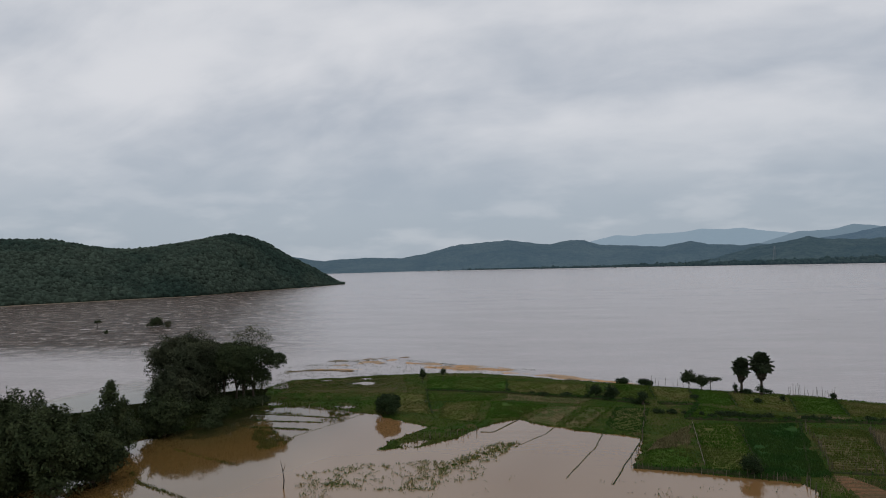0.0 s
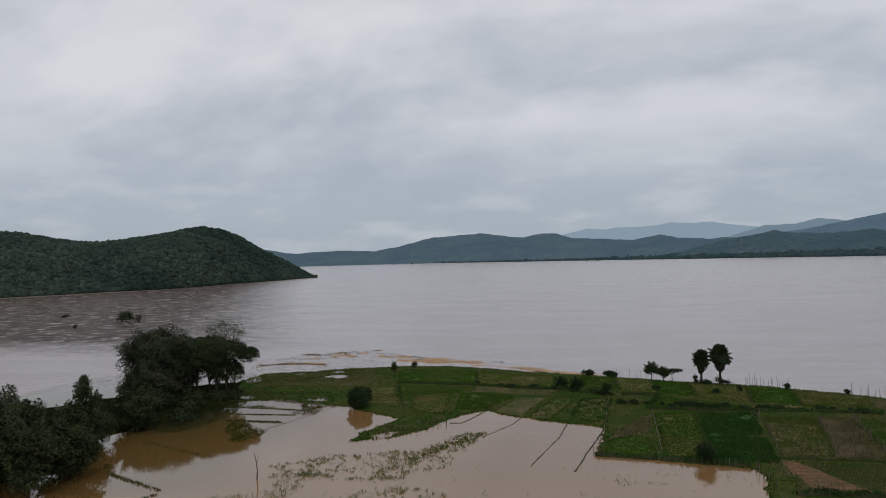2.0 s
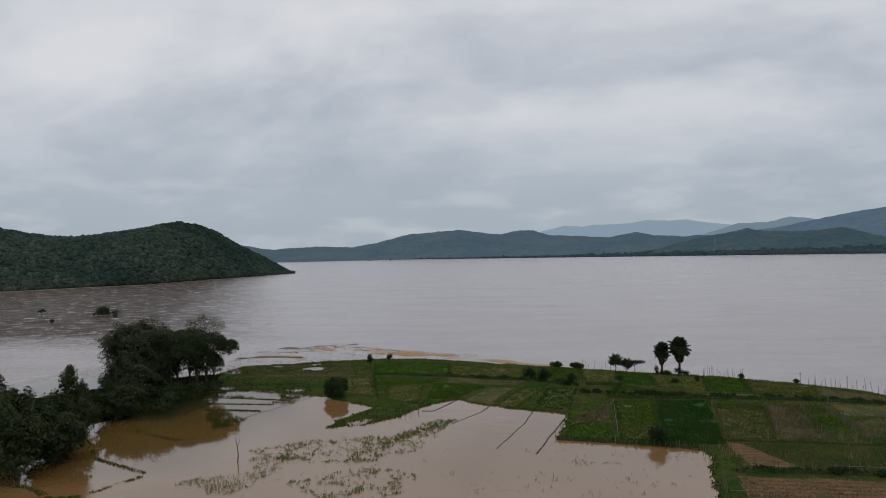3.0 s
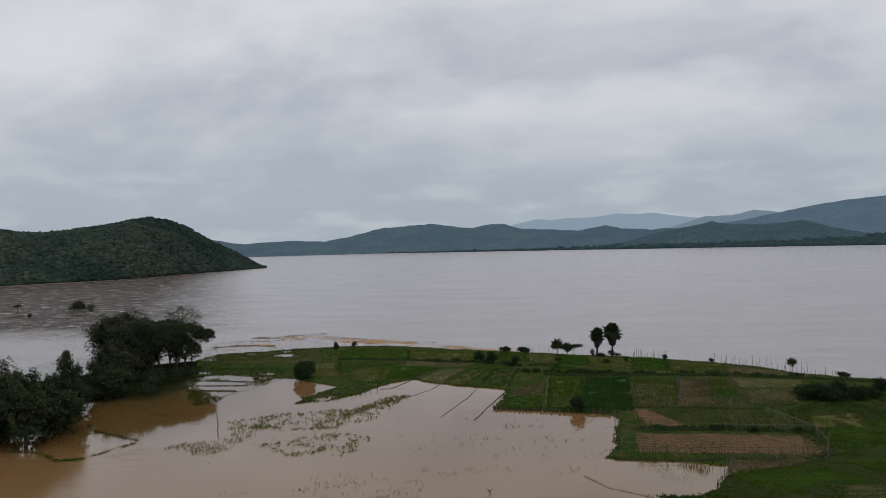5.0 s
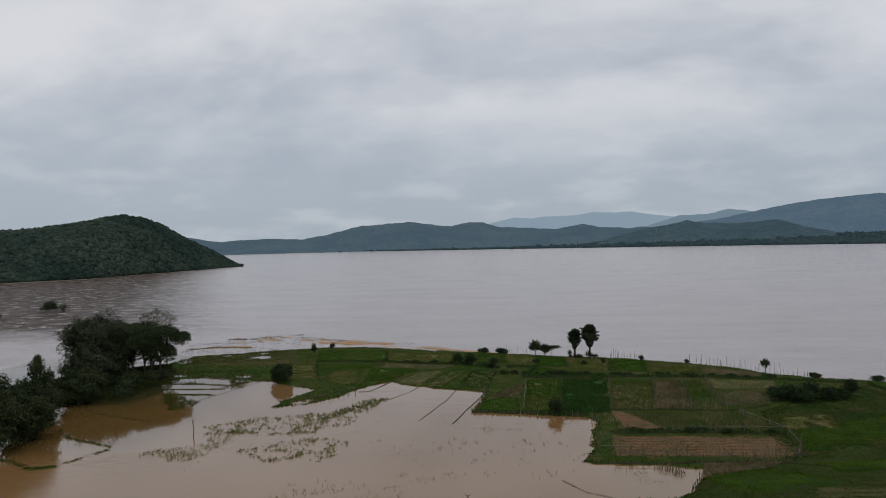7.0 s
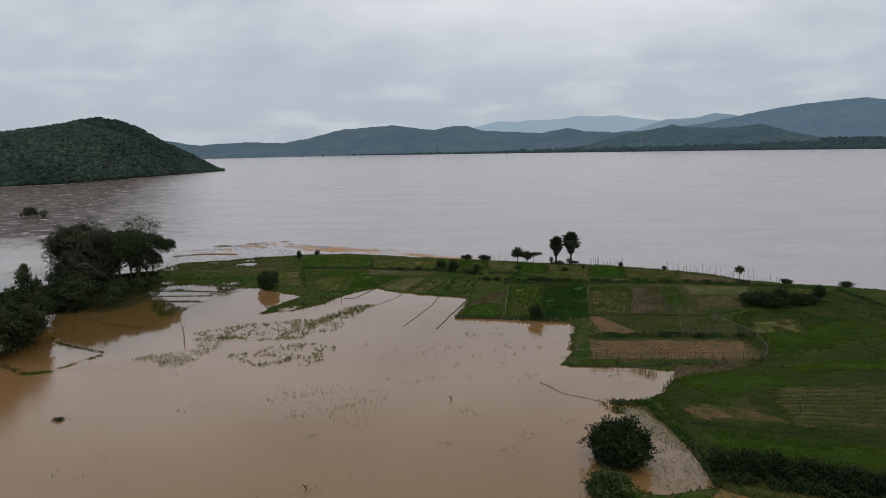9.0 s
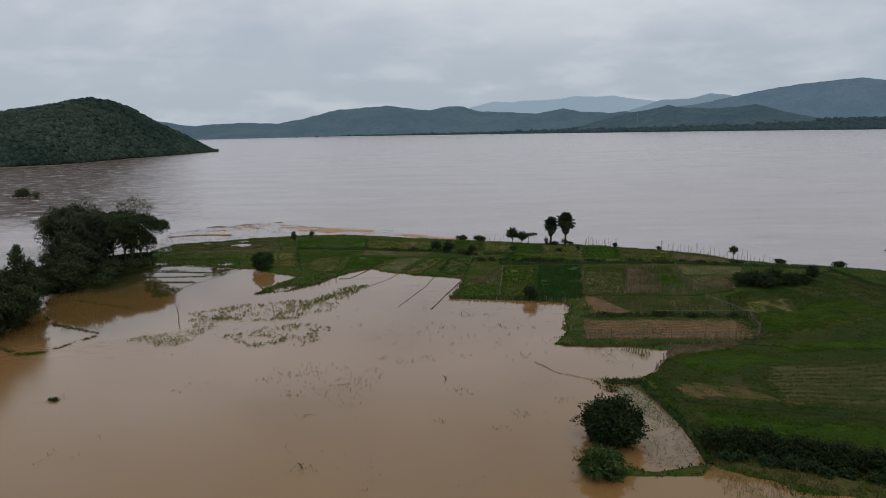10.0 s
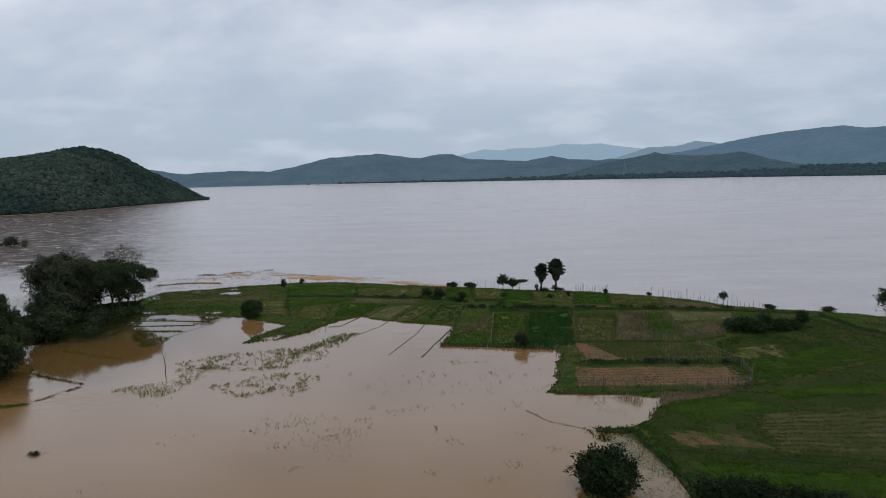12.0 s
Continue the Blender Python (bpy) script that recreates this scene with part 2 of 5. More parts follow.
M_HOLLOW = surface("bare_hollow_soil", (0.125, 0.078, 0.036), (0.062, 0.058, 0.018), 0.16, fine=1.2, fine_amount=0.5, bump=0.5, c3=(0.045, 0.06, 0.012))
M_DRY_ROWS = surface("dry_row_soil", (0.080, 0.068, 0.030), (0.040, 0.050, 0.014), 0.10, fine=1.5, fine_amount=0.6, bump=0.5, c3=(0.03, 0.044, 0.01), furrow=2.0)
M_REED = surface("reed_margin", (0.17, 0.115, 0.075), (0.11, 0.085, 0.05), 0.3, fine=2.0, fine_amount=0.5, bump=0.4)
# Pale colour that stands in for bright sky mirrored in calm far water.
M_FAR_SHEEN = surface("far_water_sheen", (0.50, 0.48, 0.46), (0.42, 0.40, 0.39), 0.01, fine=0.05, bump=0)
# Drowned grass, darker than shore grass: the grove's shade is in its colour.
M_SHADED_GROWTH = surface("shaded_growth", (0.020, 0.030, 0.009), (0.036, 0.040, 0.016), 0.2, fine=1.0, bump=0, spread=0.4)
M_MARSH = surface("marsh_soil", (0.050, 0.052, 0.018), (0.085, 0.070, 0.032), 0.10, fine=1.4, fine_amount=0.6, bump=0.5, c3=(0.040, 0.062, 0.012))
M_SPECK = surface("floating_leaves", (0.045, 0.08, 0.022), (0.13, 0.165, 0.08), 0.3, fine=2.0, bump=0, spread=0.45, rough=0.6)
M_BEACH = surface("pale_beach", (0.24, 0.19, 0.14), (0.18, 0.15, 0.11), 0.05, fine=0.6)
M_GRASS_DULL = surface("olive_grass", (0.085, 0.112, 0.022), (0.13, 0.125, 0.042), 0.1, fine=1.0, bump=0, spread=0.4)
M_STEEL = surface("galvanised_steel", (0.22, 0.23, 0.24), (0.28, 0.29, 0.30), 0.2, rough=0.5, fine=2.0, bump=0)
M_LEAF_OLIVE = surface("olive_grey_leaves", (0.038, 0.047, 0.026), (0.060, 0.066, 0.037), 0.15, fine=1.5, bump=0, spread=0.3, rough=0.6)
M_PATCH = surface("bare_patch", (0.105, 0.078, 0.036), (0.060, 0.066, 0.018), 0.25, fine=1.5, fine_amount=0.5, bump=0.5)
M_BARK = surface("bark", (0.07, 0.055, 0.04), (0.10, 0.08, 0.06), 0.8, fine=6.0, bump=0.6, stretch=(1, 1, 0.25))
M_POST = surface("weathered_bamboo", (0.13, 0.11, 0.08), (0.085, 0.07, 0.05), 0.7, fine=4.0, stretch=(1, 1, 0.3))
M_POST_PALE = surface("bleached_bamboo", (0.21, 0.185, 0.14), (0.15, 0.13, 0.095), 0.7, fine=4.0, stretch=(1, 1, 0.3))
M_FOREST = surface("forest_canopy", (0.022, 0.038, 0.030), (0.043, 0.060, 0.045), 0.010, fine=0.12, fine_amount=0.5, bump=0, spread=0.4)
M_SLOPE = surface("forest_floor", (0.022, 0.038, 0.022), (0.03, 0.043, 0.025), 0.02, fine=0.2)
# The crowns emit a faint blue that stands in for haze.
M_SHORE_TREES = surface("far_bank_trees_haze", (0.02, 0.034, 0.026), (0.03, 0.043, 0.034), 0.01, fine=0.1, bump=0, spread=0.3, haze_glow=(0.012, 0.022, 0.032))
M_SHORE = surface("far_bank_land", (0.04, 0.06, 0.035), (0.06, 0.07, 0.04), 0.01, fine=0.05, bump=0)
# Haze is painted on the ranges as blue emission, stronger with distance.
M_HILL_DARK = surface("far_wooded_slope_haze", (0.018, 0.027, 0.019), (0.044, 0.054, 0.038), 0.008, fine=0.045, fine_amount=0.75, bump=1.0, soft=0.2, haze_glow=(0.028, 0.052, 0.076))
M_HILL_MID = surface("distant_wooded_slope_haze", (0.018, 0.027, 0.019), (0.044, 0.054, 0.038), 0.006, fine=0.045, fine_amount=0.75, bump=1.0, soft=0.2, haze_glow=(0.046, 0.078, 0.114))
M_HILL_BIG = surface("distant_long_slope_haze", (0.018, 0.027, 0.019), (0.044, 0.054, 0.038), 0.006, fine=0.045, fine_amount=0.75, bump=1.0, soft=0.2, haze_glow=(0.066, 0.108, 0.162))
M_HILL_FAR = surface("remote_slope_haze", (0.03, 0.04, 0.04), (0.035, 0.045, 0.045), 0.004, fine=0.02, bump=0.2, haze_glow=(0.235, 0.31, 0.385))
M_HILL_PALE = surface("remote_mid_slope_haze", (0.03, 0.04, 0.04), (0.035, 0.045, 0.045), 0.004, fine=0.02, bump=0.2, haze_glow=(0.145, 0.205, 0.262))

# ---- helpers of the scene ----
rng = np.random.default_rng(7)


def mesh_from(name, verts, faces, material, smooth=False):
    me = bpy.data.meshes.new(name)
    me.from_pydata(np.asarray(verts, float).reshape(-1, 3).tolist(), [], faces if isinstance(faces, list) else np.asarray(faces).tolist())
    me.materials.append(material)
    if smooth:
        me.polygons.foreach_set("use_smooth", [True] * len(me.polygons))
    return me


def part_mesh(name, me, parent, label="", kind=""):
    ob = new(name, me)
    ob.parent = parent
    return tagged(ob, label=label, kind=kind)


def part(name, bm, material, parent, label=""):
    me = bpy.data.meshes.new(name)
    bm.to_mesh(me)
    bm.free()
    me.materials.append(material)
    return part_mesh(name, me, parent, label)


def thing(name, place, label, category, group="", kind=""):
    ob = new(name)
    ob.location = place
    ob.empty_display_size = 0.5
    return tagged(ob, label, category, group, kind)


def tube(bm, points, radii, sides=7):
    """A tapered, bent tube through the points."""
    rings = []
    pts = [Vector(p) for p in points]
    for i, (p, r) in enumerate(zip(pts, radii)):
        d = (pts[min(i + 1, len(pts) - 1)] - pts[max(i - 1, 0)]).normalized()
        a = d.orthogonal().normalized()
        b = d.cross(a)
        rings.append([bm.verts.new(p + (a * math.cos(k * math.tau / sides) + b * math.sin(k * math.tau / sides)) * r) for k in range(sides)])
    for r0, r1 in zip(rings, rings[1:]):
        for k in range(sides):
            bm.faces.new((r0[k], r0[(k + 1) % sides], r1[(k + 1) % sides], r1[k]))
    bm.faces.new(rings[0][::-1])
    bm.faces.new(rings[-1])


def value_noise(x, y, scale, seed=0, octaves=3):
    """Smooth noise in about -1..1 over arrays."""
    out, amp, tot = np.zeros_like(x, dtype=float), 1.0, 0.0
    for o in range(octaves):
        px, py = x / scale * 2**o + 17.3 * seed + 100, y / scale * 2**o + 9.1 * seed + 100
        ix, iy = np.floor(px), np.floor(py)
        fx, fy = px - ix, py - iy
        fx, fy = fx * fx * (3 - 2 * fx), fy * fy * (3 - 2 * fy)

        def lattice(a, b):
            s = np.sin(a * 127.1 + b * 311.7 + seed * 74.7 + o * 19.9) * 43758.5453
            return (s - np.floor(s)) * 2 - 1
        v = (lattice(ix, iy) * (1 - fx) + lattice(ix + 1, iy) * fx) * (1 - fy) + (lattice(ix, iy + 1) * (1 - fx) + lattice(ix + 1, iy + 1) * fx) * fy
        out += v * amp
        tot += amp
        amp *= 0.5
    return out / tot


def inside(poly, x, y):
    """Signed distance to the outline, positive inside, over arrays."""
    x, y = np.asarray(x, float), np.asarray(y, float)
    odd, dist = np.zeros(x.shape, bool), np.full(x.shape, 1e9)
    for (ax, ay), (bx, by) in zip(poly, poly[1:] + poly[:1]):
        t = np.clip(((x - ax) * (bx - ax) + (y - ay) * (by - ay)) / ((bx - ax) ** 2 + (by - ay) ** 2 + 1e-9), 0, 1)
        dist = np.minimum(dist, np.hypot(x - ax - t * (bx - ax), y - ay - t * (by - ay)))
        cross = ((ay > y) != (by > y)) & (x < (bx - ax) * (y - ay) / (by - ay + 1e-12) + ax)
        odd ^= cross
    return np.where(odd, dist, -dist)


# ---- the plan of the land ----
LAND = [
    (-92, 199), (-89, 211), (-76, 215), (-66, 221), (-52, 224), (-37, 224.5), (-18, 217.5), (5.5, 208.5), (25.5, 201.5), (41, 197), (55.5, 189), (68, 179.5),
    (72.5, 172), (81, 166), (91, 163), (101, 156), (140, 128), (175, 100), (180, 30), (60, 30), (52, 50), (41.5, 58), (34, 61.2), (29.4, 64.3), (26.6, 66.5), (26.7, 74.5),
    (26, 84), (24, 89.5), (20.5, 89.6), (21, 90.9), (25.6, 91.2), (28.8, 94.4), (32, 100), (33.6, 103), (26, 105.4), (17, 107), (17.5, 110), (20.6, 120), (22.7, 130),
    (21.5, 133), (-1.3, 138), (1.9, 156), (-8, 160.6), (-14, 163),
]
LAND += [(-21.6, 169.6), (-26, 165.3), (-31.6, 154), (-37.5, 145.5), (-43.6, 145), (-42.7, 151), (-38.5, 161), (-52, 171), (-57, 172), (-70.7, 177.5), (-82, 175.6), (-89, 188.5)]
GROVE = [(-90, 198), (-84, 181), (-84, 170), (-85, 160), (-89, 152), (-93, 146), (-94, 139), (-88, 124), (-92, 114), (-100, 106), (-140, 108), (-150, 140), (-118, 170), (-104, 190)]
MARSHES = [
    [(-94, 205), (-66, 221), (-56, 216), (-60, 200), (-72, 197), (-90, 196)],
    [(-84, 176), (-70, 178), (-55, 173), (-60, 186), (-82, 188)],
    [(-52, 190), (-44, 190), (-40, 176), (-50, 176)],
    [(-43.6, 145), (-37.5, 145.5), (-26, 165), (-32, 172), (-42, 158)],
]
SPIT = [(26, 66.5), (25, 64.3), (20.4, 64.4), (17, 65.2), (17.3, 65.8), (21, 65.2)]


def land_height(x, y):
    x, y = np.asarray(x, float), np.asarray(y, float)
    wob = value_noise(x, y, 6.0, 1) * 1.1 + value_noise(x, y, 2.2, 2) * 0.7
    h = np.clip((inside(LAND, x, y) + wob) * 0.22, -0.7, 0.42)
    h = np.maximum(h, np.clip((inside(GROVE, x, y) + wob) * 0.2, -0.7, 0.6))
    h = np.maximum(h, np.clip((inside(SPIT, x, y) + wob * 0.5) * 0.4, -0.7, 0.25))
    for i, marsh in enumerate(MARSHES):
        soak = np.clip(inside(marsh, x, y) * 0.4 + 0.3, 0, 1)
        h = h * (1 - soak) + np.minimum(h, 0.09 + value_noise(x, y, 7.0, 5 + i, 4) * 0.34) * soak
    return h + np.where(h > 0.2, value_noise(x, y, 9.0, 4) * 0.08, 0)


def grid_faces(nu, nv):
    i = np.arange((nu - 1) * (nv - 1))
    a = (i // (nv - 1)) * nv + i % (nv - 1)
    return np.stack([a, a + nv, a + nv + 1, a + 1], 1)


def build_ground():
    """One sheet: fine over the fields, wide steps out to the horizon."""
    xs = np.concatenate([[-4900, -2500, -1000, -400, -220], np.arange(-152, 152, 0.85), [170, 200, 400, 1000, 2500, 4900]])
    ys = np.concatenate([[-4900, -2500, -1000, -300, -60, 10, 28], np.arange(36, 256, 0.85), [300, 500, 1000, 2500, 4900]])
    X, Y = np.meshgrid(xs, ys, indexing="ij")
    Z = land_height(X, Y)
    Z = np.where((Y > 270) | (np.abs(X) > 190) | (Y < 10), -1.5, Z)
    me = mesh_from("ground", np.stack([X, Y, Z], -1), grid_faces(len(xs), len(ys)), M_GROUND, True)
    tagged(new("ground", me), "low grassy river bank with wet edges", "ground", kind="structure")


build_ground()
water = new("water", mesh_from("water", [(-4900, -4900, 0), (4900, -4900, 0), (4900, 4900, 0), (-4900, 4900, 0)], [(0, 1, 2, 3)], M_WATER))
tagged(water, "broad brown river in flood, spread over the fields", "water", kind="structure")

# ---- far bank and hills ----


def polar(az, dist, z):
    return (dist * np.sin(np.radians(az)), dist * np.cos(np.radians(az)), z)


def build_ridge(name, crest, dist, depth, material, label, seed, rough=3.0, step=0.12):
    """A range of hills with the crest's heights along its bearing."""
    az = np.arange(crest[0][0], crest[-1][0] + step, step)
    top = np.interp(az, [c[0] for c in crest], [c[1] for c in crest])
    k = np.array([0.25, 0.5, 0.25])
    top = np.convolve(np.pad(top, 1, mode="edge"), k, mode="valid")
    us = np.linspace(-1, 1, 25)
    A, U = np.meshgrid(az, us, indexing="ij")
    T = np.repeat(top[:, None], len(us), 1)
    D = dist + U * depth
    px, py = A * dist * 0.01745, D
    gully = value_noise(px, py * 0.6, 260.0, seed, 4)
    shape = np.clip(1 - np.abs(U) ** 1.3, 0, 1)
    Z = T * shape + gully * rough * 7 * shape * (1 - shape) * 4 + value_noise(px, py, 22.0, seed + 3, 2) * rough * 0.8 * (shape > 0.02)
    Z = np.where(np.abs(U) > 0.98, -2, Z)
    X, Y, Z = polar(A, D, Z)
    ob = new(name, mesh_from(name, np.stack([X, Y, Z], -1), grid_faces(len(az), len(us)), material, True))
    return tagged(ob, label, "hills", kind="structure")


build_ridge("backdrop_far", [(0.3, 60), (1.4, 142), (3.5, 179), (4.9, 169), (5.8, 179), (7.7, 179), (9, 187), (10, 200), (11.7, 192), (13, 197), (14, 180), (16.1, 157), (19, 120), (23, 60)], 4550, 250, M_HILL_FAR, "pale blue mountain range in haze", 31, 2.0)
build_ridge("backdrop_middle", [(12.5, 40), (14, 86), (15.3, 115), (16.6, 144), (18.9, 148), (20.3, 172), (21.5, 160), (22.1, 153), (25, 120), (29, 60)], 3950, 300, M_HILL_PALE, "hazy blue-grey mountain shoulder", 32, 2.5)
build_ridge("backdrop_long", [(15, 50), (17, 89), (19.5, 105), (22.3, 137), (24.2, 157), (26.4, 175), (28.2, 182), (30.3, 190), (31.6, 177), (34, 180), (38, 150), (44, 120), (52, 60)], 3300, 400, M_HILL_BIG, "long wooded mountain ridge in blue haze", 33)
build_ridge("backdrop_hills", [(-52, 55), (-40, 70), (-30, 80), (-24.1, 74), (-22.7, 68), (-21.1, 50), (-18.5, 57), (-16.8, 60), (-14.2, 53), (-11.9, 75), (-9.6, 106), (-7.7, 112), (-6.8, 116), (-5.1, 121), (-4, 111), (-1.9, 97), (-0.9, 110), (-0.2, 114), (0.9, 111), (2.1, 90), (4.4, 83), (6.8, 75), (8.4, 88), (9.1, 94), (10.4, 78), (12.7, 71), (14, 76), (17, 60), (20, 30)], 3000, 420, M_HILL_MID, "wooded hills behind the far bank, blue-grey with painted haze", 34)
build_ridge("backdrop_near", [(10, 10), (11.8, 38), (14, 63), (15.7, 75), (17.2, 89), (18.3, 80), (19.9, 74), (21.9, 75), (23.5, 85), (24.7, 68), (26.6, 43), (28.8, 25), (34, 30), (44, 25)], 2600, 260, M_HILL_DARK, "low dark wooded hill on the far bank with painted haze", 35)


def blob_template():
    """A small uneven crown."""
    bm = bmesh.new()
    bmesh.ops.create_icosphere(bm, subdivisions=1, radius=1.0)
    v = np.array([p.co[:] for p in bm.verts])
    f = np.array([[p.index for p in q.verts] for q in bm.faces])
    bm.free()
    return v, f


BLOB_V, BLOB_F = blob_template()


def blobs(name, centres, radii, material, squash=0.85, jag=0.35):
    """Many uneven tree crowns in one mesh."""
    n, m = len(centres), len(BLOB_V)
    jit = 1 + rng.uniform(-jag, jag, (n, m, 1))
    turn = rng.uniform(0, math.tau, n)
    c, s = np.cos(turn)[:, None], np.sin(turn)[:, None]
    bx, by, bz = BLOB_V[None, :, 0], BLOB_V[None, :, 1], BLOB_V[None, :, 2]
    v = np.stack([bx * c - by * s, bx * s + by * c, np.repeat(bz, n, 0) * squash], -1) * jit
    v = v * np.asarray(radii)[:, None, None] + np.asarray(centres)[:, None, :]
    f = BLOB_F[None] + (np.arange(n) * m)[:, None, None]
    return mesh_from(name, v, f.reshape(-1, 3), material, True)


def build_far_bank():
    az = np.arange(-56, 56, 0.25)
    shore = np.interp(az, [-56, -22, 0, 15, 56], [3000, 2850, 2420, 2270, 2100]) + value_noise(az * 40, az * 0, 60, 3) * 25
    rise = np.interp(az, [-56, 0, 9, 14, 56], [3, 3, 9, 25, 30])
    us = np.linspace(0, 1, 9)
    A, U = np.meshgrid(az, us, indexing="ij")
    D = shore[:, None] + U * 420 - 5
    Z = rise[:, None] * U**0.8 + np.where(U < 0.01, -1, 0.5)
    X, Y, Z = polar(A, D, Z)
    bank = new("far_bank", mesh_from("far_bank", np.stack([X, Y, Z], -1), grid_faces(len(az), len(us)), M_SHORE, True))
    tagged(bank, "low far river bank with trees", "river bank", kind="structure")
    # Added thin pale sheet that imitates the sheen of calm water.
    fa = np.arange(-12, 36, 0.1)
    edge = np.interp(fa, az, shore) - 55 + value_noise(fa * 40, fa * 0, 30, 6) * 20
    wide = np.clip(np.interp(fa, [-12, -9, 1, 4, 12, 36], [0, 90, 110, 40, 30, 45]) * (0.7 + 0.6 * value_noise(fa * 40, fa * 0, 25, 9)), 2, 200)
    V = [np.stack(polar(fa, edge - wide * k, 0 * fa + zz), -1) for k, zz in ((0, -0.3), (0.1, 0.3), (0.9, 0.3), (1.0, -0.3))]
    part_mesh("sheen_strip", mesh_from("sheen_strip", np.stack(V, 1), grid_faces(len(fa), 4), M_FAR_SHEEN, True), bank, "thin pale strip painted as sky sheen on calm far water")
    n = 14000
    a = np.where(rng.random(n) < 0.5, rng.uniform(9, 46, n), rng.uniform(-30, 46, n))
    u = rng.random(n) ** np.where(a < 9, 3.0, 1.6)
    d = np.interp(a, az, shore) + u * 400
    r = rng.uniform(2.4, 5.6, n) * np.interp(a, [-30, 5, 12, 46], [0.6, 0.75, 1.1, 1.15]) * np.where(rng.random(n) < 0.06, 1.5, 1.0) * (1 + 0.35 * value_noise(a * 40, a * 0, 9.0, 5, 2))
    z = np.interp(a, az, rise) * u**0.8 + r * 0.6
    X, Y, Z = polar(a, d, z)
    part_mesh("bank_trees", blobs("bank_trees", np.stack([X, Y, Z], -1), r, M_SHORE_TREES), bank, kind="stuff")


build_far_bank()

HILL_TOP = [(-70, 10), (-60, 48), (-52, 66), (-45, 74), (-40, 72), (-37.5, 62), (-35.4, 58), (-33.7, 60), (-32, 65), (-30.2, 70), (-28.7, 77), (-27.8, 79), (-26.5, 76), (-25.2, 67), (-24.3, 56), (-23.1, 42), (-21.5, 26), (-20.3, 13), (-19.4, 3), (-19, 0)]
HILL_FOOT = [(-70, 780), (-45, 810), (-37.6, 838), (-34.1, 858), (-30.6, 870), (-26.9, 939), (-22.9, 1031), (-19, 1163)]


def hill_surface(A, U):
    """Distance and height of the wooded hill at a bearing, from its foot (0) over the spine (0.5) to the back (1)."""
    foot = np.interp(A, [p[0] for p in HILL_FOOT], [p[1] for p in HILL_FOOT])
    half = np.clip(22 + (-19 - A) * 27, 15, 190)
    top = np.interp(A, [p[0] for p in HILL_TOP], [p[1] for p in HILL_TOP])
    spine = foot + half
    top = np.maximum(36 + (top - 36) * spine / 1100, 0.5)
    D = foot + U * 2 * half
    s = np.sin(np.clip(U, 0, 1) * np.pi) ** 0.85
    gully = value_noise(A * 17, D, 70.0, 41, 3) * 9 * s * (1 - s) * 3
    return D, top * s + gully * np.clip(top / 60, 0, 1)


def build_hill():
    az = np.arange(-70, -18.9, 0.3)
    us = np.linspace(0, 1, 31)
    A, U = np.meshgrid(az, us, indexing="ij")
    D, Z = hill_surface(A, U)
    Z = np.where((U < 0.001) | (U > 0.999), -1, Z)
    X, Y, Z = polar(A, D, Z)
    hill = new("wooded_hill", mesh_from("wooded_hill", np.stack([X, Y, Z], -1), grid_faces(len(az), len(us)), M_SLOPE, True))
    tagged(hill, "rounded hill covered in dense dark green forest beside the river", "hill", kind="structure")
    n = 54000
    a = np.concatenate([rng.uniform(-45, -19.1, 49000), rng.uniform(-62, -45, n - 49000)])
    u = np.where(rng.random(n) < 0.1, rng.uniform(0.0, 0.03, n), rng.uniform(0.02, 0.62, n))
    d, z = hill_surface(a, u)
    r = rng.uniform(1.1, 2.9, n) * np.where(rng.random(n) < 0.10, 1.45, 1.0)
    r *= np.interp(a, [-23, -19], [1.0, 0.75])
    X, Y, Z = polar(a, d, z + r * 0.45)
    part_mesh("forest", blobs("forest", np.stack([X, Y, Z], -1), r, M_FOREST, 0.9, 0.3), hill, kind="stuff")

    fa = np.arange(-46, -19.2, 0.25)
    foot = np.interp(fa, [p[0] for p in HILL_FOOT], [p[1] for p in HILL_FOOT])
    wide = 4 + 3 * value_noise(fa * 14, fa * 0, 20, 44) + np.interp(fa, [-46, -31, -19], [3, 0, 0.5])
    V = [np.stack(polar(fa, foot - wide * k, 0 * fa + zz), -1) for k, zz in ((0.0, 0.6), (0.3, 0.5), (0.8, 0.25), (1.2, -0.3))]
    part_mesh("beach", mesh_from("beach", np.stack(V, 1), grid_faces(len(fa), 4), M_BEACH, True), hill, "narrow pale beach along the hill's foot")


build_hill()

# ---- fields ----


def blades(name, x, y, z, height, material, width=0.06, lean=0.35, per=3):
    """Tufts of upright blades, three-cornered, in one mesh."""
    n = len(x) * per
    px, py, pz = np.repeat(x, per), np.repeat(y, per), np.repeat(z, per)
    hh = np.repeat(height, per) * rng.uniform(0.6, 1.15, n)
    a, b = rng.uniform(0, math.tau, n), rng.uniform(0, math.tau, n)
    w = width * rng.uniform(0.7, 1.6, n)
    ox, oy = rng.normal(0, 0.10, n), rng.normal(0, 0.10, n)
    base = np.stack([px + ox, py + oy, pz - 0.03], -1)
    side = np.stack([np.cos(a) * w, np.sin(a) * w, np.zeros(n)], -1)
    tip = base + np.stack([np.cos(b) * hh * lean * rng.random(n), np.sin(b) * hh * lean * rng.random(n), hh], -1)
    v = np.stack([base - side, base + side, tip], 1)
    return mesh_from(name, v, np.arange(n * 3).reshape(-1, 3), material)


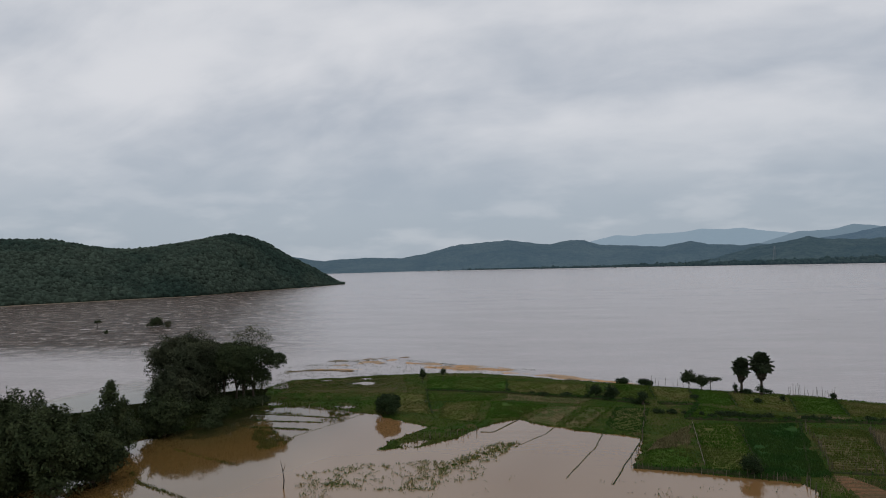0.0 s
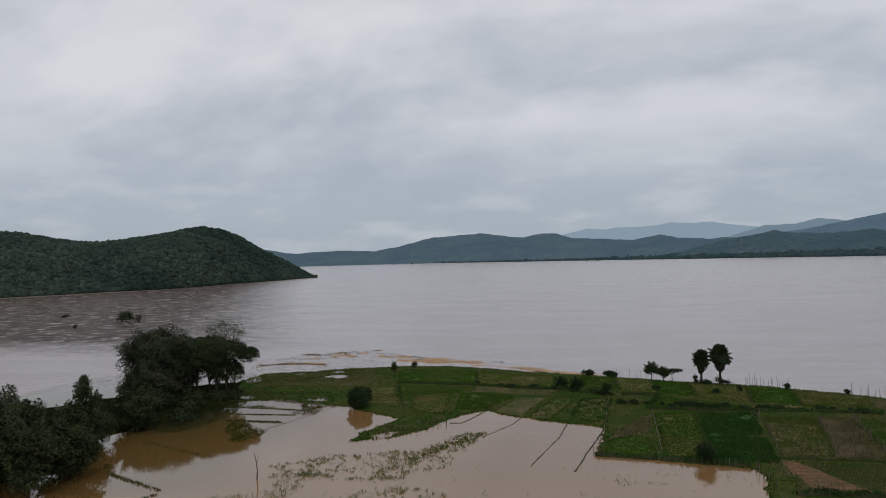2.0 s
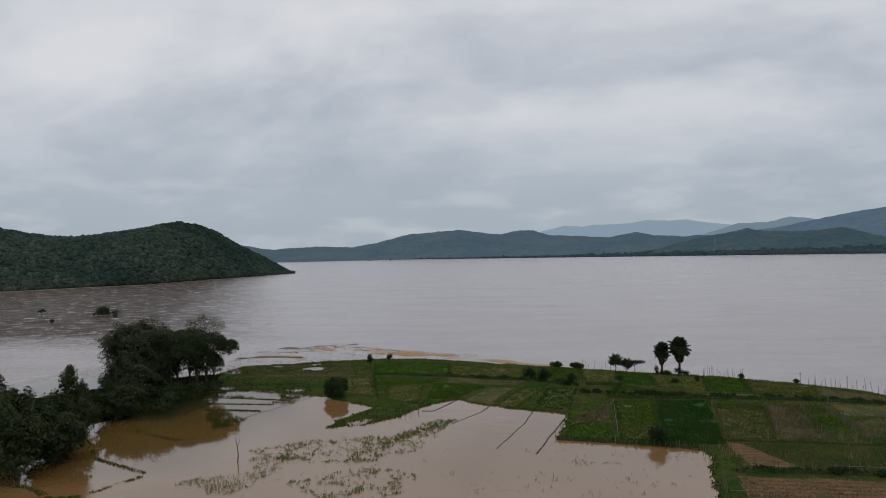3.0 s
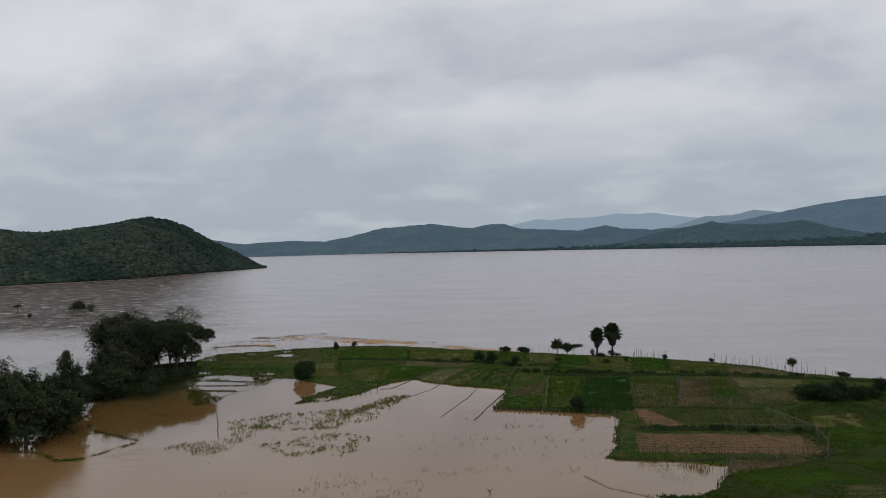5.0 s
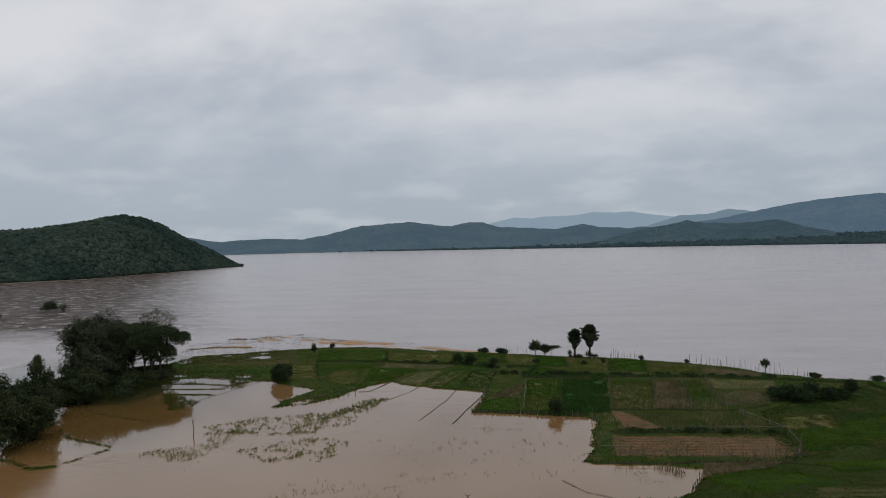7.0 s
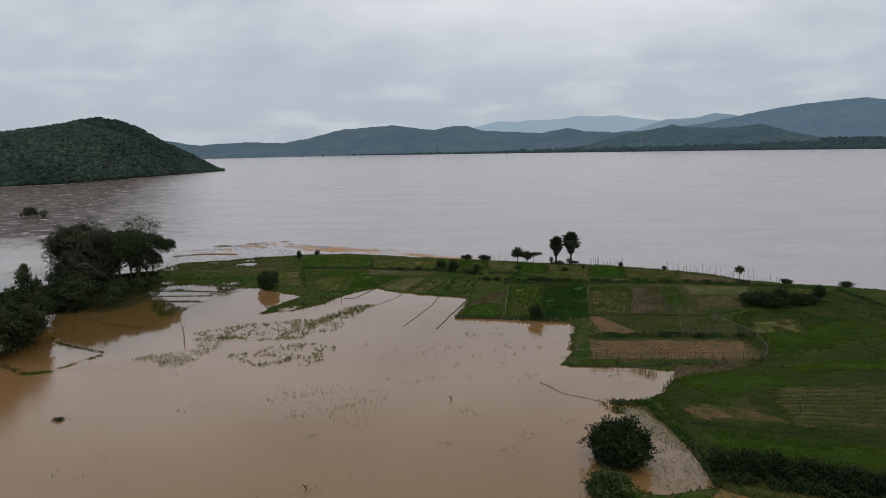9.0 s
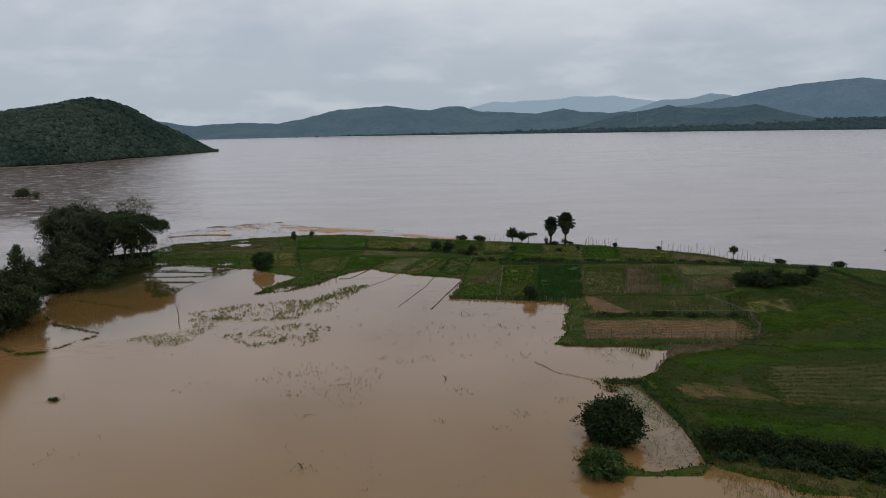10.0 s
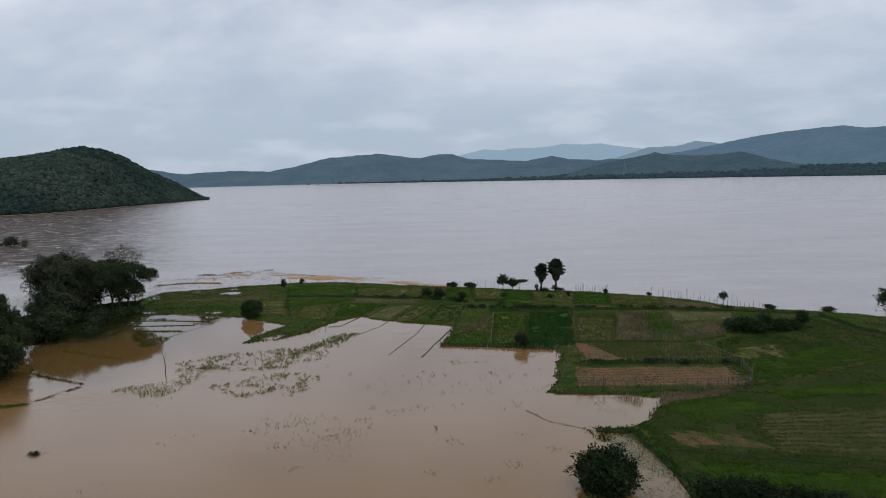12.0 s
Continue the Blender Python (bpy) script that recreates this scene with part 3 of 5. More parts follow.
def build_plot(corners, soil, crop, label, density=5.0, height=0.3, rows=0.0, width=0.09, lift=0.07, ragged=0.5, skip=()):
    """A field plot: a bed draped over the land, furrowed along its long side, with its crop."""
    c = [np.array(p, float) for p in corners[:4]]
    nu = max(4, int(np.linalg.norm(c[1] - c[0]) / 0.8))
    nv = max(4, int(np.linalg.norm(c[3] - c[0]) / 0.8))
    U, V = np.meshgrid(np.linspace(0, 1, nu), np.linspace(0, 1, nv), indexing="ij")

    def place(u, v):
        p = (1 - u)[..., None] * ((1 - v)[..., None] * c[0] + v[..., None] * c[3]) + u[..., None] * ((1 - v)[..., None] * c[1] + v[..., None] * c[2])
        x, y = p[..., 0], p[..., 1]
        return x + value_noise(x, y, 4.0, 3) * 0.6, y + value_noise(x, y, 4.0, 8) * 0.6
    X, Y = place(U, V)
    edge = np.minimum(np.minimum(U, 1 - U) * nu, np.minimum(V, 1 - V) * nv)
    Z = np.maximum(land_height(X, Y), -0.3) + np.where(edge < 0.5, lift - 0.12, lift) + value_noise(X, Y, 1.5, 12, 2) * 0.04
    frayed = edge * 0.8 < ragged * (0.9 + value_noise(X, Y, 2.6, 14, 3) * 1.6)
    Z = np.where(frayed, np.minimum(Z, land_height(X, Y) - 0.12), Z)
    plot = new("field_plot", mesh_from("field_plot", np.stack([X, Y, Z], -1), grid_faces(nu, nv), soil, True))
    tagged(plot, label, "field", "field plots on the river bank", "structure")
    if crop:
        area = np.linalg.norm(c[1] - c[0]) * np.linalg.norm(c[3] - c[0])
        n = int(area * density * 2.2)
        u, v = rng.random(n), rng.random(n)
        if rows:
            k = max(2, int(np.linalg.norm(c[3] - c[0]) / rows))
            v = (np.floor(v * k) + 0.5) / k + rng.normal(0, 0.12 / k, n)
        x, y = place(u, v)
        z = land_height(x, y) + lift
        keep = (z > 0.1) & (value_noise(x, y, 3.0, 21) > -0.45)
        for patch in skip:
            keep &= inside(patch, x, y) + value_noise(x, y, 2.6, 14, 3) * 1.8 < 0.8
        x, y, z = x[keep], y[keep], z[keep]
        part_mesh("crop", blades("crop", x, y, z, np.full(len(x), height * 0.75), crop, width * 0.7), plot, kind="stuff")
    return plot


GREEN, DARK, DULL = (M_CROP, M_GRASS), (M_CROP_DARK, M_GRASS_DARK), (M_CROP_DULL, M_GRASS_DULL)
LUSH = (M_LUSH, M_LUSH_GRASS)
FIELD, HOLLOW = (M_FIELD, M_FIELD_GRASS), (M_HOLLOW, M_FIELD_GRASS)
DRY, SOIL = (M_STUBBLE, M_GRASS_DRY), (M_TILLED, M_GRASS_DRY)
PLOTS = [
    ([(20.5, 167.4), (31, 167), (25.9, 134.8), (17.2, 135.4)], DARK, "dense dark green crop plot beside the flood", 9, 0.45, 0),
    ([(11.9, 165.5), (20, 167), (17, 136), (9.3, 137.4)], (M_CROP_DULL, M_GRASS), "green crop plot beside the flood", 6, 0.4, 0.9),
    ([(4.9, 154.2), (11.3, 164), (8.8, 150), (1.8, 147)], DRY, "dry stubble strip on the field", 4, 0.6, 0),
    ([(1.6, 147), (8.6, 149.5), (8.6, 137.5), (-0.6, 138)], GREEN, "bright green crop plot at the water's edge", 7, 0.3, 0),
    ([(16.2, 182.7), (32, 172.7), (31.3, 170.5), (11.4, 170.5)], GREEN, "narrow green field strip", 6, 0.3, 0),
    ([(32.7, 175), (43, 174), (42.1, 170.4), (32, 170.2)], DRY, "narrow bare brown field strip", 2, 0.2, 0),
    ([(0.1, 206), (8, 205), (7.7, 189.4), (-0.7, 190.2)], GREEN, "bright green young rice plot", 7, 0.35, 0),
    ([(8.3, 205), (17, 202), (16.3, 186), (7.9, 188.5)], DULL, "dull olive fallow plot", 3, 0.35, 0),
    ([(17.2, 201), (25, 198.5), (23.9, 183.5), (16.6, 185.1)], GREEN, "green plot near the palms", 7, 0.3, 0),
    ([(25.2, 197.5), (37.2, 194.5), (34, 176.6), (24, 182)], DULL, "dull green plot below the palms", 5, 0.3, 0),
    ([(37.4, 193.5), (45.5, 191), (42.8, 175.8), (34.4, 176.6)], GREEN, "bright green plot on the bank", 7, 0.3, 0),
    ([(45.8, 190), (58.2, 182.5), (56.4, 173), (43.1, 174.4)], DULL, "green plot with dead stalks", 5, 0.35, 0),
    ([(58.4, 181.8), (71, 168.6), (70.3, 164.8), (56.6, 171)], DRY, "narrow dry plot on the bank", 5, 0.3, 0),
    ([(-28, 211), (-6.8, 206.5), (-7.2, 192), (-26, 195.8)], DULL, "dull green fallow plot", 5, 0.25, 0),
    ([(-88, 209), (-58, 218), (-50, 193), (-84, 190)], (M_MARSH, M_GRASS_DULL), "soaked olive brown marsh grass near the shore", 4, 0.2, 0),
    ([(-51, 217.5), (-28.4, 215), (-26.4, 196), (-47, 198)], GREEN, "green grazing plot near the shore", 6, 0.25, 0),
    ([(-39.8, 181.7), (-31, 184.5), (-29.9, 167), (-37.8, 166.4)], DULL, "green plot sloping into the flood", 6, 0.25, 0),
    ([(-15.1, 179.4), (-8.1, 181.6), (-13.9, 162.5), (-20.4, 167)], DRY, "bare brown strip running into the flood", 2, 0.2, 0),
    ([(-7.6, 180.2), (-1.7, 179.6), (-8, 160.5), (-13, 162.4)], (M_STUBBLE, M_GRASS), "brown and green strip running into the flood", 4, 0.3, 0.9),
    ([(-1.1, 179.6), (5.2, 178.8), (2.4, 158), (-4.8, 161)], (M_CROP_DULL, M_GRASS_DARK), "row crop strip running into the flood", 6, 0.35, 1.1),
    ([(-29.3, 184.5), (-15.5, 181), (-21, 170.5), (-27.6, 167)], GREEN, "bright green strip beside the flood", 7, 0.3, 0),
    ([(-26, 193), (-6.4, 188.6), (-8.6, 182.4), (-26.3, 185.6)], DRY, "brown fallow strip behind the bund", 3, 0.25, 0),
    ([(-58, 191.5), (-46.2, 192), (-40.2, 170), (-51.5, 174)], DULL, "soaked green plot beside the round bush", 5, 0.25, 0),
    ([(-45.6, 192), (-27.6, 191.8), (-29.6, 185), (-42.6, 183)], GREEN, "green strip behind the bund", 6, 0.25, 0),
    ([(31.6, 164.2), (41.2, 163.3), (35.2, 138), (27.3, 138.6)], (M_STUBBLE, M_GRASS_DULL), "dry stubble plot inside the fence", 5, 0.4, 1.2),
    ([(32, 164), (41, 163.2), (39.6, 158), (31.4, 158.4)], GREEN, "green strip at the head of the stubble plot", 7, 0.3, 0),
    ([(41.6, 163.2), (47.6, 162.8), (41.9, 137.5), (35.6, 138)], DRY, "tall dry stalks in a fenced plot", 5, 0.8, 0),
    ([(48, 163.4), (52.4, 163.6), (50, 148), (43.9, 146)], GREEN, "bright green crop corner", 8, 0.3, 0),
    ([(54.2, 164.9), (69.8, 162.8), (67, 154.8), (52.9, 154.2)], DRY, "bare brown field strip", 1.5, 0.2, 0),
    ([(52.3, 152.4), (63, 152), (59.6, 141), (50, 139.8)], DRY, "dry grass plot beside the thicket", 5, 0.35, 0),
    ([(26.7, 136), (49.2, 134.5), (51.8, 121.6), (24, 122.3)], (M_PASTURE, M_GRASS_DULL), "fenced dull green crop plot", 6, 0.22, 0),
    ([(26, 136.4), (28.4, 136.2), (37, 121.6), (23.4, 121.9)], SOIL, "reddish tilled soil corner", 0.5, 0.2, 0.8),
    ([(22.7, 120), (51.7, 117.8), (49.2, 106.6), (20.7, 107.9)], SOIL, "tilled reddish brown plot with rows of stubble", 1.8, 0.26, 1.5),
    ([(54.5, 134.5), (88, 157), (92, 127), (46, 104.8)], (M_PASTURE, M_PASTURE_GRASS), "dark rough pasture beyond the rail fence", 5, 0.2, 0),
    ([(53.5, 121), (76, 130.5), (80, 121), (50, 108)], LUSH, "bright green strip of grass beside the rail fence", 6, 0.16, 0),
    ([(54, 132), (66, 131.5), (63, 122.5), (54, 121.5)], DULL, "dull grazed patch beside the rail fence", 4, 0.25, 0),
    ([(26.4, 96.5), (92, 126), (84, 56), (26.8, 70.5)], FIELD, "wide green field sloping to the flood", 9, 0.15, 0),
    ([(32, 98.5), (44, 102.6), (52, 93.6), (34, 92)], LUSH, "bright patch of lush grass in the green field", 9, 0.17, 0),
    ([(50, 104), (82, 108), (80, 103.6), (52, 100)], LUSH, "bright strip of lush grass in the green field", 9, 0.17, 0),
    ([(29, 79.6), (60, 71.5), (56, 64), (29.4, 74)], LUSH, "bright band of lush grass beside the hedge in the green field", 9, 0.17, 0),
    ([(27.8, 90), (38, 88), (43.5, 80), (29, 82.6)], HOLLOW, "bare brown hollow in the green field", 1.2, 0.2, 0),
    ([(43, 94), (74, 99.5), (64, 74.5), (40.5, 80)], (M_DRY_ROWS, M_GRASS_DULL), "rows of dry plants in the green field", 4, 0.28, 1.1),
    ([(33, 103.4), (47, 105.2), (42.5, 102), (32.2, 99.6)], (M_REED, M_GRASS_DRY), "dry grass margin below the tilled plot", 6, 0.4, 0),
    ([(26.4, 65.6), (41.4, 57.2), (42.6, 62), (27.6, 69)], (M_PATCH, M_GRASS_DULL), "wet olive margin below the hedge", 8, 0.4, 0),
    ([(41.4, 57.2), (54, 48), (56, 55), (42.6, 62)], (M_PATCH, M_GRASS_DULL), "wet olive margin below the hedge", 8, 0.4, 0),
]
for corners, (soil, crop), label, density, height, rows in PLOTS:
    build_plot(corners, soil, crop, label, density, height, rows, lift=0.18 if "patch beside" in label or "soil corner" in label else 0.10 if "strip of grass" in label else 0.13 if label.endswith(("in the green field", "below the hedge", "tilled plot")) else 0.07, ragged=2.6 if label.endswith("beside the rail fence") else 0.5 if label.endswith("soil corner") else 1.0 if label.endswith("in the green field") else 0.2 if label.startswith("tilled") else 0.45, skip=[p[0] for p in PLOTS if p[2].endswith("in the green field")] if label.startswith("wide green") else [p[0] for p in PLOTS if p[2].endswith("soil corner")] if label.startswith("fenced dull") else ())


def grass_over(name, poly, count, height, material, label, zmin=0.02, patch=12.0, gate=-0.2, width=0.09, lean=0.35, category="grass"):
    xs, ys = [p[0] for p in poly], [p[1] for p in poly]
    x, y = rng.uniform(min(xs), max(xs), count), rng.uniform(min(ys), max(ys), count)
    z = land_height(x, y)
    keep = (inside(poly, x, y) > 0) & (z > zmin) & (value_noise(x, y, patch, 51) > gate)
    x, y, z = x[keep], y[keep], np.maximum(z[keep], 0)
    ob = new(name, blades(name, x, y, z, np.full(len(x), height), material, width, lean))
    return tagged(ob, label, category, kind="stuff")


def shore_fringe(count):
    """Rough grass in a ragged line where the land meets the flood."""
    x, y = rng.uniform(-95, 125, count), rng.uniform(40, 228, count)
    z = land_height(x, y)
    keep = (z > -0.07) & (z < 0.16) & (x > -95 + (y < 165) * 40)
    x, y, z = x[keep], y[keep], np.maximum(z[keep], 0)
    ob = new("shore_grass", blades("shore_grass", x, y, z, np.full(len(x), 0.32), M_SHORE_GRASS, 0.07, 0.7))
    tagged(ob, "rough grass along the flood's edge", "grass", kind="stuff")


shore_fringe(130000)
grass_over("grass", [(-95, 225), (105, 225), (125, 140), (100, 120), (52, 120), (29, 104), (26, 88), (15, 95), (-5, 130), (-50, 140), (-95, 165)], 150000, 0.22, M_GRASS, "short green grass between the field plots", 0.06, gate=-0.4, width=0.06)


grass_over("grove_grass", GROVE, 90000, 0.4, M_SHADED_GROWTH, "rough grass beneath the grove, tree shade in its colour", 0.0, gate=-0.9, width=0.08)


def build_bund(points, label, width=0.9, height=0.45, material=M_BUND, leafy=True):
    """An earth bank along a line with rough grass on it."""
    pts = np.array(points, float)
    seg = np.hypot(*(pts[1:] - pts[:-1]).T)
    s = np.concatenate([[0], np.cumsum(seg)])
    n = max(4, int(s[-1] / 0.7))
    t = np.linspace(0, s[-1], n)
    x, y = np.interp(t, s, pts[:, 0]), np.interp(t, s, pts[:, 1])
    x, y = x + value_noise(x, y, 5, 61) * 0.2, y + value_noise(x, y, 5, 62) * 0.2
    dx, dy = np.gradient(x), np.gradient(y)
    ln = np.hypot(dx, dy) + 1e-9
    nx, ny = -dy / ln, dx / ln
    across = np.array([-1.0, -0.45, 0.0, 0.45, 1.0])
    rise = np.array([-0.25, 0.75, 1.0, 0.75, -0.25])
    wd = width * (1 + 0.3 * value_noise(x, y, 2.5, 63))
    base = np.maximum(land_height(x, y), 0)
    hh = height * (1 + 0.45 * value_noise(x, y, 2.0, 64))
    V = np.stack([x[:, None] + nx[:, None] * across * wd[:, None] * 0.5, y[:, None] + ny[:, None] * across * wd[:, None] * 0.5, base[:, None] + rise * hh[:, None]], -1)
    bund = new("bund", mesh_from("bund", V, grid_faces(n, 5), material, True))
    tagged(bund, label, "bund", "earth bunds between the fields", "structure")
    if leafy:
        k = int(s[-1] * (9 if width > 0.8 else 3))
        q = rng.uniform(0, s[-1], k)
        gx = np.interp(q, t, x) + rng.normal(0, width * 0.3, k)
        gy = np.interp(q, t, y) + rng.normal(0, width * 0.3, k)
        gz = np.interp(q, t, base + hh * 0.7)
        part_mesh("rough_grass", blades("rough_grass", gx, gy, gz, np.full(k, 0.45 if width > 0.8 else 0.22 if width > 0.3 else 0.1), M_GRASS_DARK, 0.09 if width > 0.3 else 0.04, 0.6), bund, kind="stuff")


for pts, label, w, h in [
    ([(-47, 197), (-26, 194.2), (-16, 191), (-6, 189), (0, 186), (6, 183)], "dark earth bund across the green plots", 1.4, 0.6),
    ([(8, 184), (16, 183.5), (11.5, 169.8), (21.7, 169.3), (31.6, 169), (42, 169.2), (55, 167.4), (70.3, 163.9), (86, 158)], "long dark bund overgrown with scrub", 1.5, 0.7),
    ([(23.6, 121.2), (32.2, 120.8), (41.7, 120.6), (52.5, 119)], "dark hedged bund between two fenced plots", 1.2, 0.7),
    ([(17.3, 106.2), (30.3, 105.3), (47.8, 105), (52, 110.6)], "grassy bund at the water's edge", 1.0, 0.4),
    ([(83, 155), (88.1, 135), (96, 124)], "dark bund across the rough pasture", 1.0, 0.4),
    ([(88, 158), (88.6, 143.3), (92, 136), (110, 128)], "grass bund along the lower field", 1.3, 0.6),
    ([(22.6, 133.6), (27, 150), (31.8, 168)], "grass path bank between the plots", 0.9, 0.3),
    ([(-1.3, 138.4), (10, 136.6), (21.5, 134)], "grassy bund holding back the flood", 1.4, 0.55),
    ([(26.8, 137), (35, 136.8), (49, 135.4), (58, 139)], "low bund below the stubble plots", 0.9, 0.4),
    ([(2, 157), (-2.5, 139.6), (-4.9, 129.8)], "narrow earth bund running into the flood", 0.28, 0.14),
    ([(-4.8, 160), (-7, 148), (-11.5, 132)], "narrow half-drowned bund", 0.2, 0.07),
    ([(-14, 163), (-15.4, 158), (-20.7, 148)], "narrow half-drowned bund", 0.2, 0.07),
    ([(-21, 170), (-25.5, 158), (-28, 158)], "narrow half-drowned bund", 0.35, 0.15),
    ([(20.4, 90.4), (25.4, 89), (27, 76), (26.6, 66.5)], "dark grassy bank round the flooded inlet", 1.3, 0.5),
    ([(-80.5, 169.6), (-70, 168.6), (-59.5, 167.2)], "thin dark bund across the flooded marsh", 0.5, 0.16),
    ([(-78, 163.4), (-70, 163.2), (-61.8, 163)], "thin dark bund across the flooded marsh", 0.5, 0.16),
    ([(-77, 158), (-70, 157.8), (-63, 157.4)], "thin dark bund across the flooded marsh", 0.4, 0.14),
    ([(27.8, 82.4), (33.8, 80.6), (40, 78.8), (49.4, 75.8), (62, 72.5)], "low dark bund across the green field", 0.8, 0.4),
    ([(45, 104.2), (56, 101.5), (68, 100.5), (84, 102)], "low dark bund across the green field", 0.6, 0.25),
    ([(70, 131.5), (71, 124), (70, 115)], "low dark bund across the rough pasture", 0.6, 0.25),
    ([(20.2, 167), (17.1, 136.6)], "thin ditch bank between two green plots", 0.5, 0.25),
    ([(8.1, 205), (7.8, 189.4)], "thin ditch bank between two green plots", 0.6, 0.25),
    ([(17.1, 201.5), (16.4, 185.6)], "thin ditch bank between two green plots", 0.6, 0.25),
    ([(25.1, 198), (24, 183)], "thin ditch bank between two green plots", 0.6, 0.25),
    ([(37.3, 194), (34.2, 177)], "thin ditch bank between two green plots", 0.6, 0.25),
    ([(45.7, 190.5), (43, 175)], "thin ditch bank between two green plots", 0.6, 0.25),
    ([(-28.2, 213), (-26.2, 195.5)], "thin ditch bank between two green plots", 0.6, 0.25),
    ([(-7, 206), (-6.8, 190)], "thin ditch bank between two green plots", 0.6, 0.25),
    ([(-46.4, 196), (-44, 186), (-40, 171)], "thin ditch bank between two green plots", 0.6, 0.25),
    ([(-89, 197), (-80, 199), (-70, 208), (-66, 213)], "thin soaked bund near the shore", 0.5, 0.2),
]:
    build_bund(pts, label, w * 0.75, h * 0.7)

# ---- sand bars and weeds in the flood ----


def build_bar(points, label, material=M_SAND):
    """A low bar just out of the water along a line of (x, y, half width)."""
    p = np.array(points, float)
    t = np.linspace(0, len(p) - 1, 90)
    x, y, w = (np.interp(t, np.arange(len(p)), p[:, i]) for i in range(3))
    us = np.linspace(-1, 1, 15)
    X = x[:, None] + 0 * us
    Y = y[:, None] + us * w[:, None] * 1.3
    Z = 0.10 - 0.24 * us**2 + value_noise(X * 0.45, Y, 2.6, 71, 4) * 0.52 + value_noise(X * 0.5, Y, 5.0, 73, 2) * 0.22
    tagged(new("sand_bar", mesh_from("sand_bar", np.stack([X, Y, Z], -1), grid_faces(90, 15), material, True)), label, "sand bar", "sand bars along the shore", "structure")


build_bar([(-87, 239, 0.5), (-80, 243, 3.2), (-72, 248, 4.6), (-67, 253, 0.6)], "orange sand bar in the shallow river edge")
build_bar([(-64, 245, 0.5), (-54, 241, 5.5), (-44, 236, 5.5), (-30, 230, 4), (-18, 222.5, 3), (-4, 215, 1.5), (6, 210, 0.5)], "long orange sand bar along the grassy shore")
build_bar([(-90, 229, 0.4), (-80, 231, 1.0), (-74, 232, 0.4)], "thin orange sand bar in the shallows")
build_bar([(-97, 225, 0.4), (-92, 228.5, 1.2), (-84, 229, 1.4), (-76, 227, 0.4)], "thin silty bar in the shallows", M_MUD)
build_bar([(-92, 247.5, 0.4), (-84, 250, 1.8), (-74, 256, 1.6), (-66, 258, 0.4)], "low muddy bar with washed-up debris", M_MUD)
build_bar([(77, 169.5, 0.3), (80, 168.3, 1.0), (83, 167.4, 0.3)], "small pale sand patch on the bank", M_SAND)

for poly, count, gate, label in [
    ([(-53, 129), (-44, 136), (-31, 139), (-24.5, 151), (-19.5, 151), (-22.5, 140), (-29, 123), (-44, 123)], 16000, 0.4, "drowned grass tussocks standing in the flood"),
    ([(-41, 113.5), (-30, 121), (-22.5, 120), (-24.5, 107.5), (-33, 107.5)], 5600, 0.55, "drowned grass tussocks standing in the flood"),
    ([(-58, 113), (-48, 118), (-51, 125), (-44, 126), (-46, 112), (-49, 108.5)], 1800, -0.1, "thin drowned weeds in the flood"),
    ([(25.5, 66), (33.6, 61), (42, 57.5), (54, 50), (54, 38), (30, 38), (27, 55)], 9000, -0.55, "dry reeds standing in the flooded field"),
    ([(28, 65), (34, 61.4), (41.5, 58.2), (53, 50), (57, 42), (48, 47), (40, 54), (32, 60.5)], 6500, -0.45, "green weeds along the edge of the flooded field"),
    ([(-89, 183), (-82, 179), (-80, 166), (-82, 152), (-88, 152), (-91, 165)], 15000, -0.9, "low dark growth in the shallow water, grove shade in its colour"),
    ([(-75, 157), (-70, 156.5), (-62.5, 150.5), (-62.5, 144.5), (-65.5, 142), (-70, 149)], 3600, -0.5, "green weeds in the flooded marsh"),
    ([(-60, 171), (-55.5, 171), (-59, 163), (-64, 165)], 500, -0.2, "green weeds in the flooded marsh"),
    ([(-87, 184), (-78, 175), (-75, 162), (-77, 152), (-80, 148), (-87, 148), (-89, 160)], 26000, -0.6, "low dark growth in the shallow water, grove shade in its colour"),
    ([(-64, 172.5), (-56.5, 172), (-58.5, 167.5), (-63, 168)], 1500, -0.5, "green weeds in the flooded marsh"),
    ([(-81, 172), (-66, 170.2), (-66, 168.6), (-81, 170)], 900, -0.5, "green weeds in the flooded marsh"),
    ([(-8, 132), (20, 131), (18, 108), (12, 98), (-8, 100)], 3200, 1.0, "scattered drowned weeds in the flood"),
    ([(-30, 100), (-10, 97), (-12, 80), (-24, 86)], 500, 0.15, "scattered drowned weeds in the flood"),
    ([(-100, 240), (-70, 254), (-20, 232), (-30, 224), (-60, 224), (-96, 205)], 7000, 0.3, "flood-washed weeds near the shore"),
]:
    xs, ys = [p[0] for p in poly], [p[1] for p in poly]
    x, y = rng.uniform(min(xs), max(xs), count * 2), rng.uniform(min(ys), max(ys), count * 2)
    keep = (inside(poly, x, y) + 2.2 * value_noise(x, y, 5.0, 83) > 0) & (value_noise(x, y, 3.0, 81, 2) + 1.9 * value_noise(x, y, 0.5, 82, 2) > gate)
    x, y = x[keep], y[keep]
    weeds = new("weeds", blades("weeds", x, y, np.zeros(len(x)) - 0.02, rng.uniform(0.15, 0.6, len(x)) * (0.45 if "dark" in label else 1.0), M_SHADED_GROWTH if "dark" in label else M_SHORE_GRASS if "washed" in label or "green" in label else M_WEED, 0.02 if "reeds" in label else 0.026, 0.4, 2))
    tagged(weeds, label, "weeds", kind="stuff")



